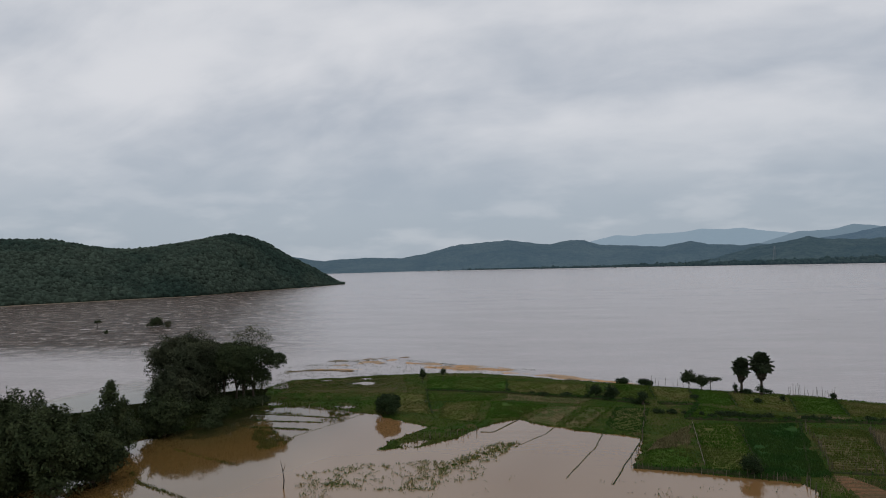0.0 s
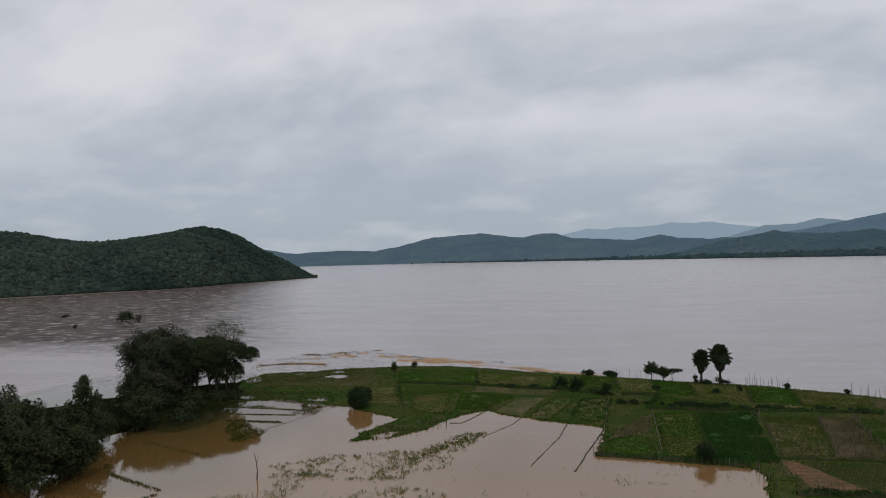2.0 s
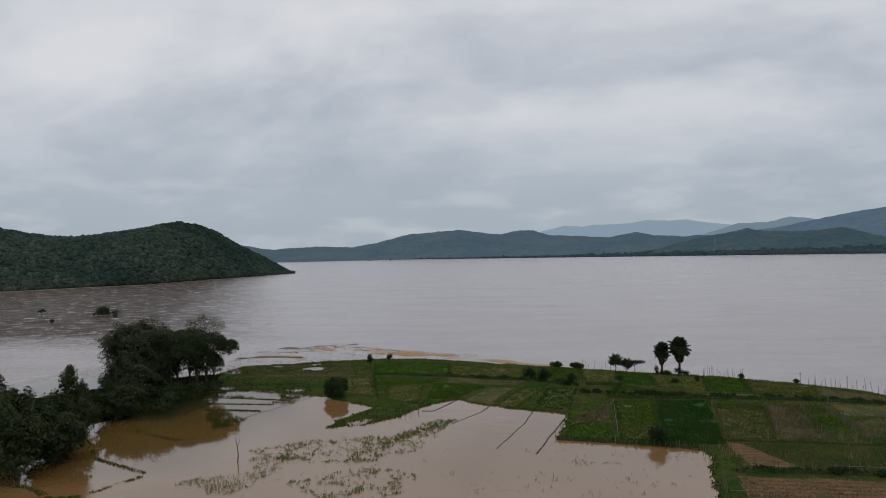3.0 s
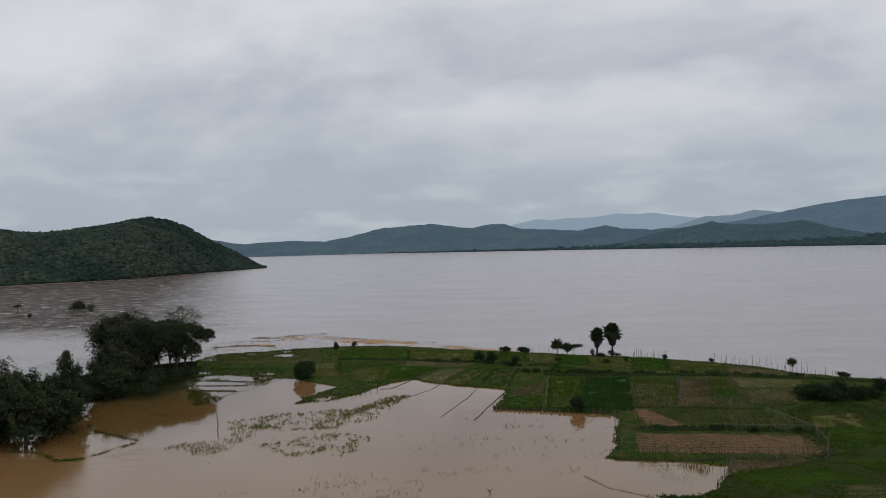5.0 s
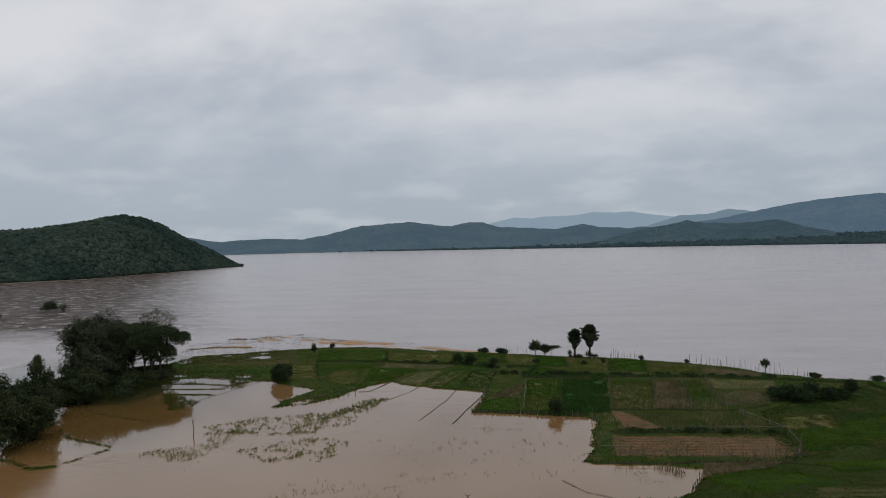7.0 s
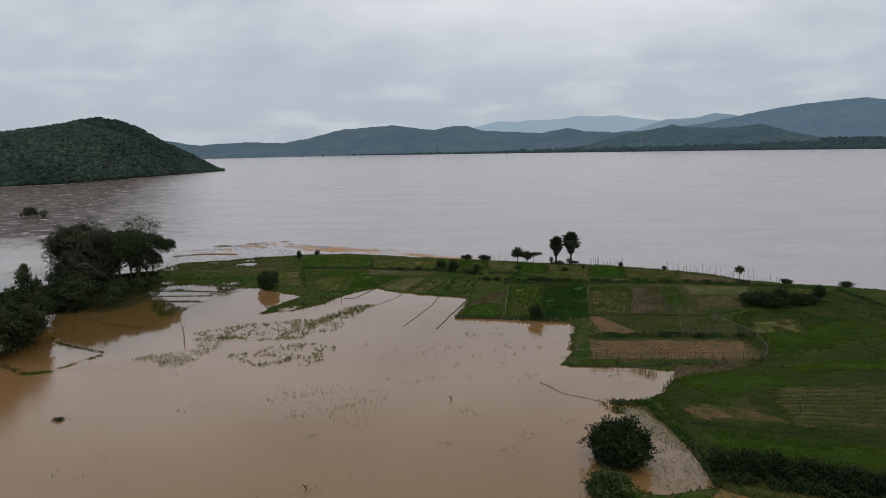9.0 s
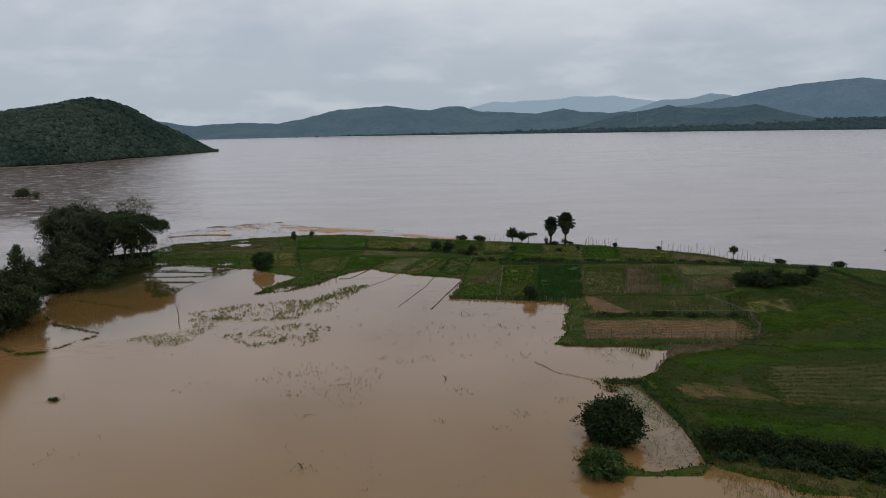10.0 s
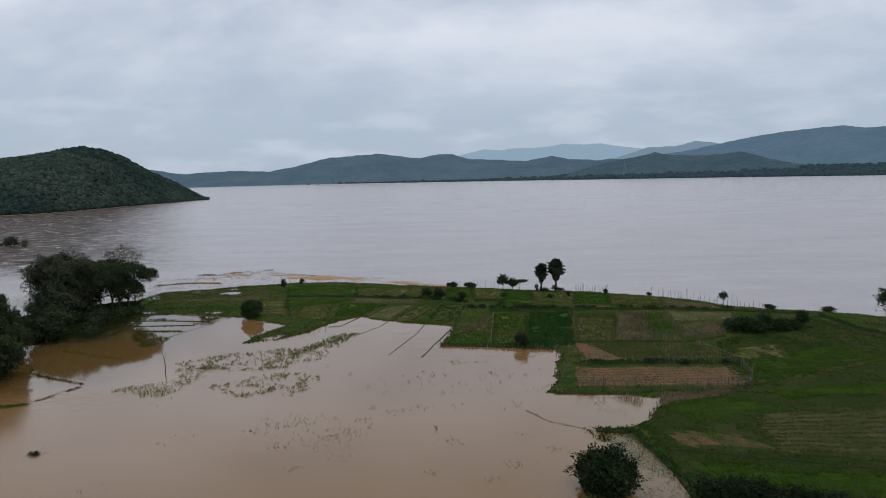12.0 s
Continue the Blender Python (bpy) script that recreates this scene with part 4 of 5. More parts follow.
def weed_line(points, half, density, material, label, height=0.3):
    """A ragged line of weeds left standing along a drowned bund."""
    p = np.array(points, float)
    s = np.concatenate([[0], np.cumsum(np.hypot(*(p[1:] - p[:-1]).T))])
    n = int(s[-1] * density)
    q = rng.uniform(0, s[-1], n)
    x = np.interp(q, s, p[:, 0]) + rng.normal(0, half, n)
    y = np.interp(q, s, p[:, 1]) + rng.normal(0, half, n)
    keep = value_noise(x, y, 2.4, 95, 3) > (-0.25 if half > 0.15 else -0.6)
    x, y = x[keep], y[keep]
    ob = new("weeds", blades("weeds", x, y, np.full(len(x), -0.02), np.full(len(x), height), material, 0.05, 0.6, 2))
    tagged(ob, label, "weeds", kind="stuff")


for pts, half, density, material, label in [
    ([(11.9, 98.7), (14.3, 94.2), (18.8, 91.2), (20.6, 90)], 0.13, 20, M_SHORE_GRASS, "thin curved line of grass standing out of the flood"),
    ([(-64, 116.2), (-68.3, 106.6), (-71.7, 105.3), (-78.1, 109.5), (-90, 112)], 0.3, 26, M_SHORE_GRASS, "grassy line of a drowned bund near the grove"),
    ([(-71.8, 105.4), (-69.5, 105.9), (-68.3, 106.8)], 0.4, 50, M_GRASS, "green clump on a drowned bund near the grove"),
    ([(-83, 130), (-76.5, 123), (-64, 116.5)], 0.25, 20, M_SHORE_GRASS, "grassy line of a drowned bund near the grove"),
    ([(-82, 141), (-72, 136), (-65.4, 133.1)], 0.25, 14, M_SHORE_GRASS, "grassy line of a drowned bund near the grove"),
    ([(-31, 134), (-25.4, 143.4), (-20.7, 150.9)], 0.7, 40, M_GRASS, "strip of green grass standing out of the flood"),
    ([(19.6, 90.6), (20.6, 88.2), (21.4, 85)], 0.5, 70, M_SHORE_GRASS, "dark grass at the head of the flooded inlet"),
    ([(21, 89.5), (25.5, 89.6)], 0.6, 70, M_SHORE_GRASS, "dark grass at the head of the flooded inlet"),
    ([(-83.5, 178), (-70, 176.5), (-55.5, 171.3)], 0.3, 18, M_SHORE_GRASS, "grassy edge of the flooded marsh"),
    ([(-76, 157.5), (-68, 157.2), (-62, 156.6)], 0.3, 22, M_SHORE_GRASS, "drowned line of grass in the marsh"),
    ([(-55.5, 171.3), (-60.4, 158), (-66.7, 143.3)], 0.12, 12, M_SHORE_GRASS, "straight drowned line of grass in the marsh"),
    ([(-92, 248), (-82, 247), (-74, 254)], 0.6, 16, M_SHORE_GRASS, "dark debris washed on to the sand bar"),
    ([(-66, 251), (-56, 245.5), (-44, 239)], 0.7, 9, M_SHORE_GRASS, "dark debris washed on to the sand bar"),
    ([(-97, 226), (-88, 231), (-80, 228)], 0.6, 9, M_SHORE_GRASS, "dark debris washed on to the sand bar"),
    ([(-111, 250), (-106, 255)], 0.8, 14, M_SHORE_GRASS, "dark debris drifting near the shore"),
    ([(-95, 239), (-84, 238), (-76, 243)], 0.8, 6, M_SHORE_GRASS, "dark debris drifting near the shore"),
]:
    weed_line(pts, half, density, material, label, 0.3 if half > 0.15 else 0.14)


def floating_leaves(poly, count, size, gate, label):
    """Small leaves lying on the still water."""
    xs, ys = [p[0] for p in poly], [p[1] for p in poly]
    x, y = rng.uniform(min(xs), max(xs), count), rng.uniform(min(ys), max(ys), count)
    keep = (inside(poly, x, y) > 0.2) & (value_noise(x, y, 2.2, 97, 3) > gate)
    x, y = x[keep], y[keep]
    n = len(x)
    a = rng.uniform(0, math.tau, n)
    s = size * rng.uniform(0.5, 1.5, n)
    z = np.full(n, 0.015)
    c, d = np.cos(a) * s, np.sin(a) * s
    tilt = rng.uniform(0.0, 0.10, n)
    v = np.stack([np.stack([x - c, y - d, z], -1), np.stack([x + d * 0.6, y - c * 0.6, z + tilt], -1), np.stack([x + c, y + d, z + tilt], -1), np.stack([x - d * 0.6, y + c * 0.6, z], -1)], 1)
    ob = new("floating_leaves", mesh_from("floating_leaves", v, np.arange(n * 4).reshape(-1, 4), M_SPECK))
    tagged(ob, label, "leaves", kind="stuff")


floating_leaves([(20.8, 89), (26.2, 89), (26.4, 76), (26, 68.5), (24.5, 66), (19.5, 66), (21.5, 78)], 3400, 0.055, -0.4, "pale floating leaves crowding the flooded inlet")
floating_leaves([(20.8, 88.5), (26.6, 89), (26.8, 80), (26, 74), (22, 80)], 4200, 0.06, -0.8, "pale floating leaves crowding the head of the inlet")
floating_leaves([(22, 105), (29, 103), (29, 99), (25, 94), (22, 96)], 500, 0.06, -0.1, "pale floating leaves in the flooded corner")

# ---- trees ----


def leaf_mesh(lobes, count, size, material, hollow=0.5, droop=0.0, ragged=0.25, spiky=0.0):
    """Leaf clumps over rounded lobes (x, y, z, rx, ry, rz), denser towards the outside, with gaps; spiky: the share that points outwards."""
    lobes = np.array(lobes, float)
    weight = lobes[:, 3] * lobes[:, 4] + lobes[:, 3] * lobes[:, 5]
    pick = rng.choice(len(lobes), count, p=weight / weight.sum())
    L = lobes[pick]
    d = rng.normal(size=(count, 3))
    d /= np.linalg.norm(d, axis=1, keepdims=True)
    d[:, 2] = np.where((d[:, 2] < -0.35) & (rng.random(count) < 0.7), -d[:, 2], d[:, 2])
    r = hollow + (1 - hollow) * rng.random(count) ** 0.5
    lump = 1 + ragged * np.sin(d[:, 0] * 5 + L[:, 0]) * np.sin(d[:, 1] * 6 + L[:, 1] * 2) + ragged * 0.6 * np.sin(d[:, 2] * 9 + d[:, 0] * 7 + L[:, 2])
    c = L[:, :3] + d * (r * lump)[:, None] * L[:, 3:6]
    n = d * 0.8 + rng.normal(0, 0.55, (count, 3)) + np.array([0, 0, 0.35])
    n /= np.linalg.norm(n, axis=1, keepdims=True)
    a = np.cross(n, rng.normal(size=(count, 3)))
    if spiky:
        out = d + rng.normal(0, 0.45, (count, 3)) + np.array([0, 0, 0.2])
        point = rng.random((count, 1)) < spiky
        a = np.where(point, out, a)
    a /= np.linalg.norm(a, axis=1, keepdims=True) + 1e-9
    if spiky:
        side = np.cross(a, rng.normal(size=(count, 3)))
        n = np.where(point, side / (np.linalg.norm(side, axis=1, keepdims=True) + 1e-9), n)
    b = np.cross(n, a)
    s = size * rng.uniform(0.55, 1.4, (count, 1))
    sag = np.array([0, 0, -droop]) * s
    v = np.stack([c - a * s, c - b * s * 0.55 + n * s * 0.15, c + a * s + sag, c + b * s * 0.55 + n * s * 0.15], 1)
    return mesh_from("crown", v, np.arange(count * 4).reshape(-1, 4), material)


def build_tree(name, x, y, lobes, label, category="tree", leaves=7200, size=0.26, material=M_LEAF, trunks=((0, 0),), trunk_r=0.3, z=None, group="", hollow=0.45, ragged=0.42, droop=0.2, spiky=0.0):
    """A tree: trunks and limbs that reach into the crown's lobes, and a crown of leaf clumps."""
    ground = max(float(land_height(np.array([x]), np.array([y]))[0]), -0.3) if z is None else z
    tree = thing(name, (x, y, ground), label, category, group)
    for k, (tx, ty) in enumerate(trunks):
        lob = sorted(lobes, key=lambda l: (l[0] - tx) ** 2 + (l[1] - ty) ** 2)[:4]
        fork = max(0.5, min(l[2] - l[5] * 0.3 for l in lob) * 0.75)
        mid = Vector((tx + random.uniform(-0.3, 0.3) * trunk_r * 2, ty + random.uniform(-0.3, 0.3) * trunk_r * 2, fork))
        bm = bmesh.new()
        tube(bm, [(tx, ty, -0.6), (tx, ty, 0.15), tuple(mid * 0.5 + Vector((tx, ty, 0)) * 0.5), tuple(mid)], [trunk_r * 1.5, trunk_r * 1.15, trunk_r * 0.9, trunk_r * 0.72], 8)
        trunk = part("trunk", bm, M_BARK, tree)
        for l in lob:
            end = Vector(l[:3]) + Vector((0, 0, l[5] * 0.35))
            bend = mid.lerp(end, 0.5) + Vector((0, 0, 0.12 * (end - mid).length))
            bm = bmesh.new()
            tube(bm, [tuple(mid), tuple(bend), tuple(end)], [trunk_r * 0.6, trunk_r * 0.38, trunk_r * 0.1], 6)
            part("limb", bm, M_BARK, trunk)
    part_mesh("crown", leaf_mesh(lobes, leaves, size, material, hollow, droop, ragged, spiky), tree)
    return tree


def round_lobes(w, h, n, low=0.15, seed=0):
    """Lobes that fill a rounded crown w wide between low*h and h."""
    r = random.Random(seed)
    out = [(0, 0, h * (0.5 + low / 2), w * 0.40, w * 0.40, h * (0.5 - low / 2) * 0.9)]
    for i in range(n):
        a = i * 2.4 + r.uniform(-0.4, 0.4)
        q = math.sqrt((i + 0.6) / n) * w * 0.34
        zz = h * (low + (1 - low) * (r.uniform(0.35, 0.72) if low > 0.06 else r.uniform(0.18, 0.66))) - 0.25 * q * (low > 0.06)
        s = w * r.uniform(0.15, 0.24)
        out.append((math.cos(a) * q, math.sin(a) * q, zz, s, s, s * r.uniform(0.75, 1.0)))
    return out


GROVE_TREES = "trees of the flooded grove"
build_tree("broadleaf_tree", -102, 178, [(0, 0, 10.7, 6.6, 6.5, 4.9), (-4.2, 0, 9, 4.2, 5, 4.2), (4, -2, 8.5, 5.5, 5, 5.5), (-0.5, 1, 12.8, 4.6, 4.5, 2.5), (-3, -3, 11.6, 3.6, 4, 2.6), (5, 1, 11.2, 4, 4, 3.4), (0, -3, 5, 6.5, 4, 4.5), (4, -3, 4, 5, 3, 4)], "tall dense dark broadleaf tree in the flooded grove", leaves=52000, size=0.23, trunks=((0, 0), (2.5, -1), (-2, 1)), trunk_r=0.5, group=GROVE_TREES, material=M_LEAF_OLIVE)
build_tree("rain_tree", -91.5, 181, [(0, 0, 11.2, 6.5, 6, 2.6), (-6, 0, 10.8, 5, 5, 2.6), (6, 0, 10.5, 5, 4.5, 2.4), (10.6, 1, 9.3, 3, 3, 1.9), (2, -3, 9, 5.5, 4, 3), (-4, -2, 7.2, 4.4, 3.5, 3.4), (5, -1, 6.4, 3.8, 3, 3.2), (8, 0, 5.4, 2.2, 1.8, 2.6), (-1, 1, 6.6, 4.4, 3.5, 3.2), (-5, 1, 3.6, 3, 2, 3), (2.5, 1.5, 4.2, 1.8, 1.5, 2.5)], "wide flat-topped dark tree over flood water", leaves=50000, size=0.22, ragged=0.18, trunks=((-4, 0), (-1.5, -1), (0.8, 0.5), (3, 0), (5, 1)), trunk_r=0.32, group=GROVE_TREES)
build_tree("slender_tree", -95, 198, [(-3.4, 0, 14.4, 2.6, 2, 2.0), (0, 0, 15.7, 2.4, 2, 2.0), (3, 0, 14.6, 2.4, 2, 2.2), (-1, 0, 12.5, 4, 3, 2.5), (5, 0, 13.5, 1.8, 1.6, 2.2)], "slender olive tree with a thin open crown", leaves=1700, size=0.19, material=M_LEAF_SPARSE, trunks=((-2, 0), (1, 0), (3, 0)), trunk_r=0.2, hollow=0.2, group=GROVE_TREES)
build_tree("grove_tree", -95.5, 163, round_lobes(9, 10.5, 9, 0.1, 3), "rounded olive tree at the grove's edge", leaves=20000, size=0.24, material=M_LEAF_OLIVE, group=GROVE_TREES)
build_tree("grove_tree", -91.5, 137, round_lobes(10.5, 7.5, 9, 0.0, 6), "low dark tree at the flooded grove's edge", leaves=15000, size=0.24, group=GROVE_TREES)
build_tree("grove_tree", -89.5, 150, round_lobes(9.5, 8.0, 9, 0.05, 4), "low dark tree at the flooded grove's edge", leaves=17000, size=0.24, group=GROVE_TREES)
build_tree("grove_tree", -96.5, 143, round_lobes(8.5, 6, 8, 0.05, 5), "low dark tree at the flooded grove's edge", leaves=14000, size=0.24, group=GROVE_TREES)
build_tree("slender_tree", -88, 132, [(0, 0, 11, 1.6, 1.5, 2.2), (1, 0, 8.5, 2, 1.8, 2), (-1.5, 0, 7.5, 2, 1.8, 2), (0.4, 0, 13, 0.9, 0.9, 1.2), (2.5, 0, 10, 1, 1, 1.3)], "slender branchy tree above the low grove", leaves=3600, size=0.26, trunk_r=0.16, hollow=0.25, group=GROVE_TREES)
for gx, gy, gw, gh, gs in [(-83.5, 122, 8, 8.5, 22), (-83.6, 114, 11, 14, 11), (-83.6, 122, 10, 10.5, 12), (-95, 117, 12, 14.5, 13), (-104, 118, 12, 13.5, 14), (-113, 120, 13, 13, 15), (-124, 122, 13, 12, 16), (-100, 127, 12, 12, 17), (-112, 130, 12, 12, 18), (-92, 112, 9, 8, 19), (-135, 128, 13, 12, 20)]:
    build_tree("grove_tree", gx, gy, round_lobes(gw, gh, 10, 0.03, gs), "dense dark broadleaf tree standing in flood water", leaves=15000, size=0.25, group=GROVE_TREES)

for gx, gy, gw, gh, gs in [(-97, 174, 7, 1.6, 101), (-91, 174.5, 7, 1.7, 102), (-86, 176, 6, 1.3, 103), (-95, 168, 7, 1.8, 104), (-88, 168, 6, 1.8, 105), (-84, 180, 5, 1.3, 106), (-103, 170, 8, 5, 107), (-99, 182, 8, 4.5, 110), (-84, 158, 5, 1.8, 111), (-86, 163, 5, 2.2, 112)]:
    build_tree("undergrowth_bush", gx, gy, round_lobes(gw, gh, 7, 0.0, gs), "low dark undergrowth beneath the grove", category="bush", leaves=3600, size=0.26, trunk_r=0.08, group="undergrowth of the grove")

# trees standing in the river
build_tree("drowned_tree", -241, 375, round_lobes(9, 6.5, 6, 0.05, 21), "dark tree crown half drowned in the river", leaves=1440, size=0.38, z=-0.5)
build_tree("drowned_tree", -233, 373.5, round_lobes(5, 4.5, 4, 0.0, 22), "olive bush half drowned in the river", leaves=480, size=0.32, material=M_LEAF_SPARSE, z=-0.5)
build_tree("drowned_tree", -249, 379, round_lobes(2.5, 2, 3, 0.0, 23), "small dark bush drowned in the river", leaves=192, size=0.26, z=-0.4)
build_tree("drowned_tree", -276, 372, round_lobes(4.2, 5, 4, 0.5, 24), "small tree standing in the river", leaves=416, size=0.26, z=-0.3, trunk_r=0.15)
build_tree("drowned_tree", -234, 324, round_lobes(2.6, 4, 3, 0.4, 25), "small tree standing in the river", leaves=240, size=0.26, z=-0.3, trunk_r=0.12)

# bushes and small trees on the fields
BUSH = dict(material=M_LEAF_BUSH, category="bush")
build_tree("round_bush", -49.6, 170.5, round_lobes(6.4, 4.6, 12, 0.0, 31), "round dense dark bush mirrored in the flood", leaves=8640, size=0.17, ragged=0.1, **BUSH)
build_tree("bush", 15.4, 135.6, round_lobes(3.4, 3.2, 7, 0.0, 32), "dark green bush at the water's edge", leaves=3120, size=0.13, **BUSH)
build_tree("bush", -54.9, 86.3, round_lobes(1.7, 0.3, 6, 0.0, 30), "small dark tuft standing out of the flood", leaves=420, size=0.09, z=-0.05, trunk_r=0.04, **BUSH)
build_tree("bush", -5.3, 189.5, round_lobes(3.0, 3.2, 5, 0.05, 33), "dark bush on the field bund", leaves=2464, size=0.16, **BUSH)
build_tree("bush", -1.8, 188, round_lobes(3.6, 3.3, 5, 0.0, 34), "dark bush on the field bund", leaves=2816, size=0.16, **BUSH)
build_tree("bush", 4.6, 183, round_lobes(2.8, 3.0, 5, 0.1, 35), "dark bush with thin stems on the bund", leaves=1760, size=0.15, **BUSH)
build_tree("bush", 2.2, 209, round_lobes(3.6, 1.3, 5, 0.0, 36), "low bush on the river's edge", leaves=1760, size=0.16, **BUSH)
build_tree("bush", 7.8, 208, round_lobes(4.0, 1.9, 5, 0.0, 37), "low bush on the river's edge", leaves=2464, size=0.16, **BUSH)
build_tree("small_tree", 17.4, 203, round_lobes(3.9, 4.6, 7, 0.2, 41), "small dark tree on the river bank", ragged=0.3, leaves=4200, size=0.16, trunk_r=0.1)
build_tree("small_tree", 20.2, 202.5, round_lobes(3.6, 3.7, 6, 0.15, 42), "small dark tree on the river bank", ragged=0.3, leaves=3400, size=0.16, trunk_r=0.1)
build_tree("small_tree", 22.2, 202, [(0.4, 0, 2.7, 1.5, 1.0, 0.5), (1.3, 0, 2.8, 1.2, 0.9, 0.4), (-0.6, 0, 2.6, 0.9, 0.8, 0.4)], "small flat-topped thorn tree on the river bank", leaves=1478, size=0.15, trunk_r=0.09, hollow=0.2)
build_tree("small_tree", 71.2, 171.6, round_lobes(2.3, 3.5, 5, 0.4, 43), "small dark tree on the river bank", leaves=1760, size=0.15, trunk_r=0.08)
build_tree("bush", 80.5, 165.8, round_lobes(2.8, 1.3, 5, 0.0, 44), "low bush on the river's edge", leaves=1760, size=0.15, **BUSH)
build_tree("bush", 93, 162.5, round_lobes(3.5, 1.4, 4, 0.0, 45), "low scrub on the river's edge", leaves=1408, size=0.15, **BUSH)
build_tree("bush", 45.5, 190.6, round_lobes(1.5, 1.5, 4, 0.1, 46), "small bush on the river's edge", leaves=880, size=0.15, **BUSH)
build_tree("bush", 56.8, 187, round_lobes(1.4, 1.1, 4, 0.1, 47), "small bush on the river's edge", leaves=880, size=0.15, **BUSH)
build_tree("small_tree", -50, 207, round_lobes(2.0, 4.0, 5, 0.15, 48), "thin dark sapling on the green plot", leaves=1232, size=0.16, trunk_r=0.08, hollow=0.2)
build_tree("small_tree", -45, 210, round_lobes(2.2, 3.6, 4, 0.4, 49), "thin open sapling on the green plot", leaves=704, size=0.15, trunk_r=0.07, hollow=0.2)
build_tree("field_tree", 95.5, 143, round_lobes(6.0, 9.5, 8, 0.3, 50), "leafy tree beside the field bund", leaves=6000, size=0.19, trunk_r=0.22, trunks=((0, 0), (-1, 0)))
for bx, by, bw, bh, bs in [(61.5, 143, 4.4, 2.9, 51), (65.5, 141.5, 5.4, 3.3, 52), (68.5, 143.5, 4, 4.0, 53), (72.0, 142.8, 4.4, 2.7, 54), (75.2, 144.2, 3.6, 2.2, 57), (78.2, 146.5, 2.8, 3.6, 55), (64.5, 144.5, 4.4, 3.0, 56)]:
    build_tree("thicket_bush", bx, by, round_lobes(bw, bh, 8, 0.0, bs), "dark bush in a thicket on the field", leaves=3600, size=0.17, group="thicket on the field", **BUSH)
sr = random.Random(77)
for line, count in [([(6, 176), (16, 173), (31, 171.5)], 13), ([(31, 171), (43, 170.5), (55, 168.5), (70, 165)], 12), ([(-28, 195), (-8, 190), (6, 184)], 9), ([(24, 121.2), (38, 121), (52, 119.6)], 8), ([(27, 198), (36, 196.5)], 2)]:
    for k in range(count):
        q = (k + sr.uniform(0.1, 0.9)) / count * (len(line) - 1)
        i0 = min(int(q), len(line) - 2)
        bx = line[i0][0] + (line[i0 + 1][0] - line[i0][0]) * (q - i0) + sr.uniform(-0.6, 0.6)
        by = line[i0][1] + (line[i0 + 1][1] - line[i0][1]) * (q - i0) + sr.uniform(-0.9, 0.9)
        bw, bh = sr.uniform(1.0, 3.6), sr.uniform(0.45, 1.05)
        build_tree("scrub_bush", bx, by, round_lobes(bw, bh, 6, 0.0, sr.randint(0, 9999)), "low dark scrub on the field bund", leaves=int(260 * bw), size=0.13, group="scrub on the bunds", trunk_r=0.05, ragged=0.5, hollow=0.2, **BUSH)
for bx, by, bw, bh, bs in [(29, 186, 2, 1.2, 62), (16.5, 190, 2.2, 0.9, 63), (34.5, 188, 1.2, 1.6, 65)]:
    build_tree("scrub_bush", bx, by, round_lobes(bw, bh, 5, 0.0, bs), "low dark scrub on the green plots", leaves=600, size=0.14, group="scrub on the plots", trunk_r=0.05, ragged=0.4, **BUSH)

build_tree("flood_tree", 17.4, 72.8, round_lobes(7.4, 5.1, 24, -0.05, 71), "dense dark broadleaf tree standing in brown flood water", leaves=34000, size=0.155, material=M_LEAF_NEAR, ragged=0.38, z=-0.3, spiky=0.7)
build_tree("flood_bush", 14.9, 64.9, round_lobes(5.2, 3.1, 10, 0.0, 72), "green leafy bush standing in brown flood water", leaves=13000, size=0.13, material=M_LEAF_FRESH, ragged=0.4, spiky=0.5, category="bush", z=-0.3)
HEDGE = [(27.6, 69.6), (30.5, 69.2), (33.5, 68.2), (37, 66.6), (41, 64.6), (45, 62.6), (52, 59)]
hr = random.Random(9)
for k in range(26):
    q = k / 25 * (len(HEDGE) - 1)
    i0 = min(int(q), len(HEDGE) - 2)
    hx = HEDGE[i0][0] + (HEDGE[i0 + 1][0] - HEDGE[i0][0]) * (q - i0)
    hy = HEDGE[i0][1] + (HEDGE[i0 + 1][1] - HEDGE[i0][1]) * (q - i0)
    build_tree("hedge_bush", hx + hr.uniform(-0.3, 0.3), hy + hr.uniform(-0.6, 0.4), round_lobes(hr.uniform(2.6, 3.6), hr.uniform(1.7, 2.9), 8, 0.0, 300 + k), "dense dark hedge bush along the flooded field", leaves=2600, size=0.13, material=M_LEAF_NEAR if k % 3 else M_LEAF_BUSH, category="bush", group="hedge along the flooded field", ragged=0.45, spiky=0.5)
for k in range(12):
    q = k / 11
    build_tree("hedge_bush", 28 + q * 20 + hr.uniform(-0.5, 0.5), 67.2 - q * 8 + hr.uniform(-0.4, 0.3), round_lobes(hr.uniform(1.8, 2.6), hr.uniform(0.9, 1.6), 6, 0.0, 340 + k), "low dark scrub below the hedge", leaves=1200, size=0.13, material=M_LEAF_BUSH, category="bush", group="scrub below the hedge", trunk_r=0.06, ragged=0.35)

# ---- palms ----


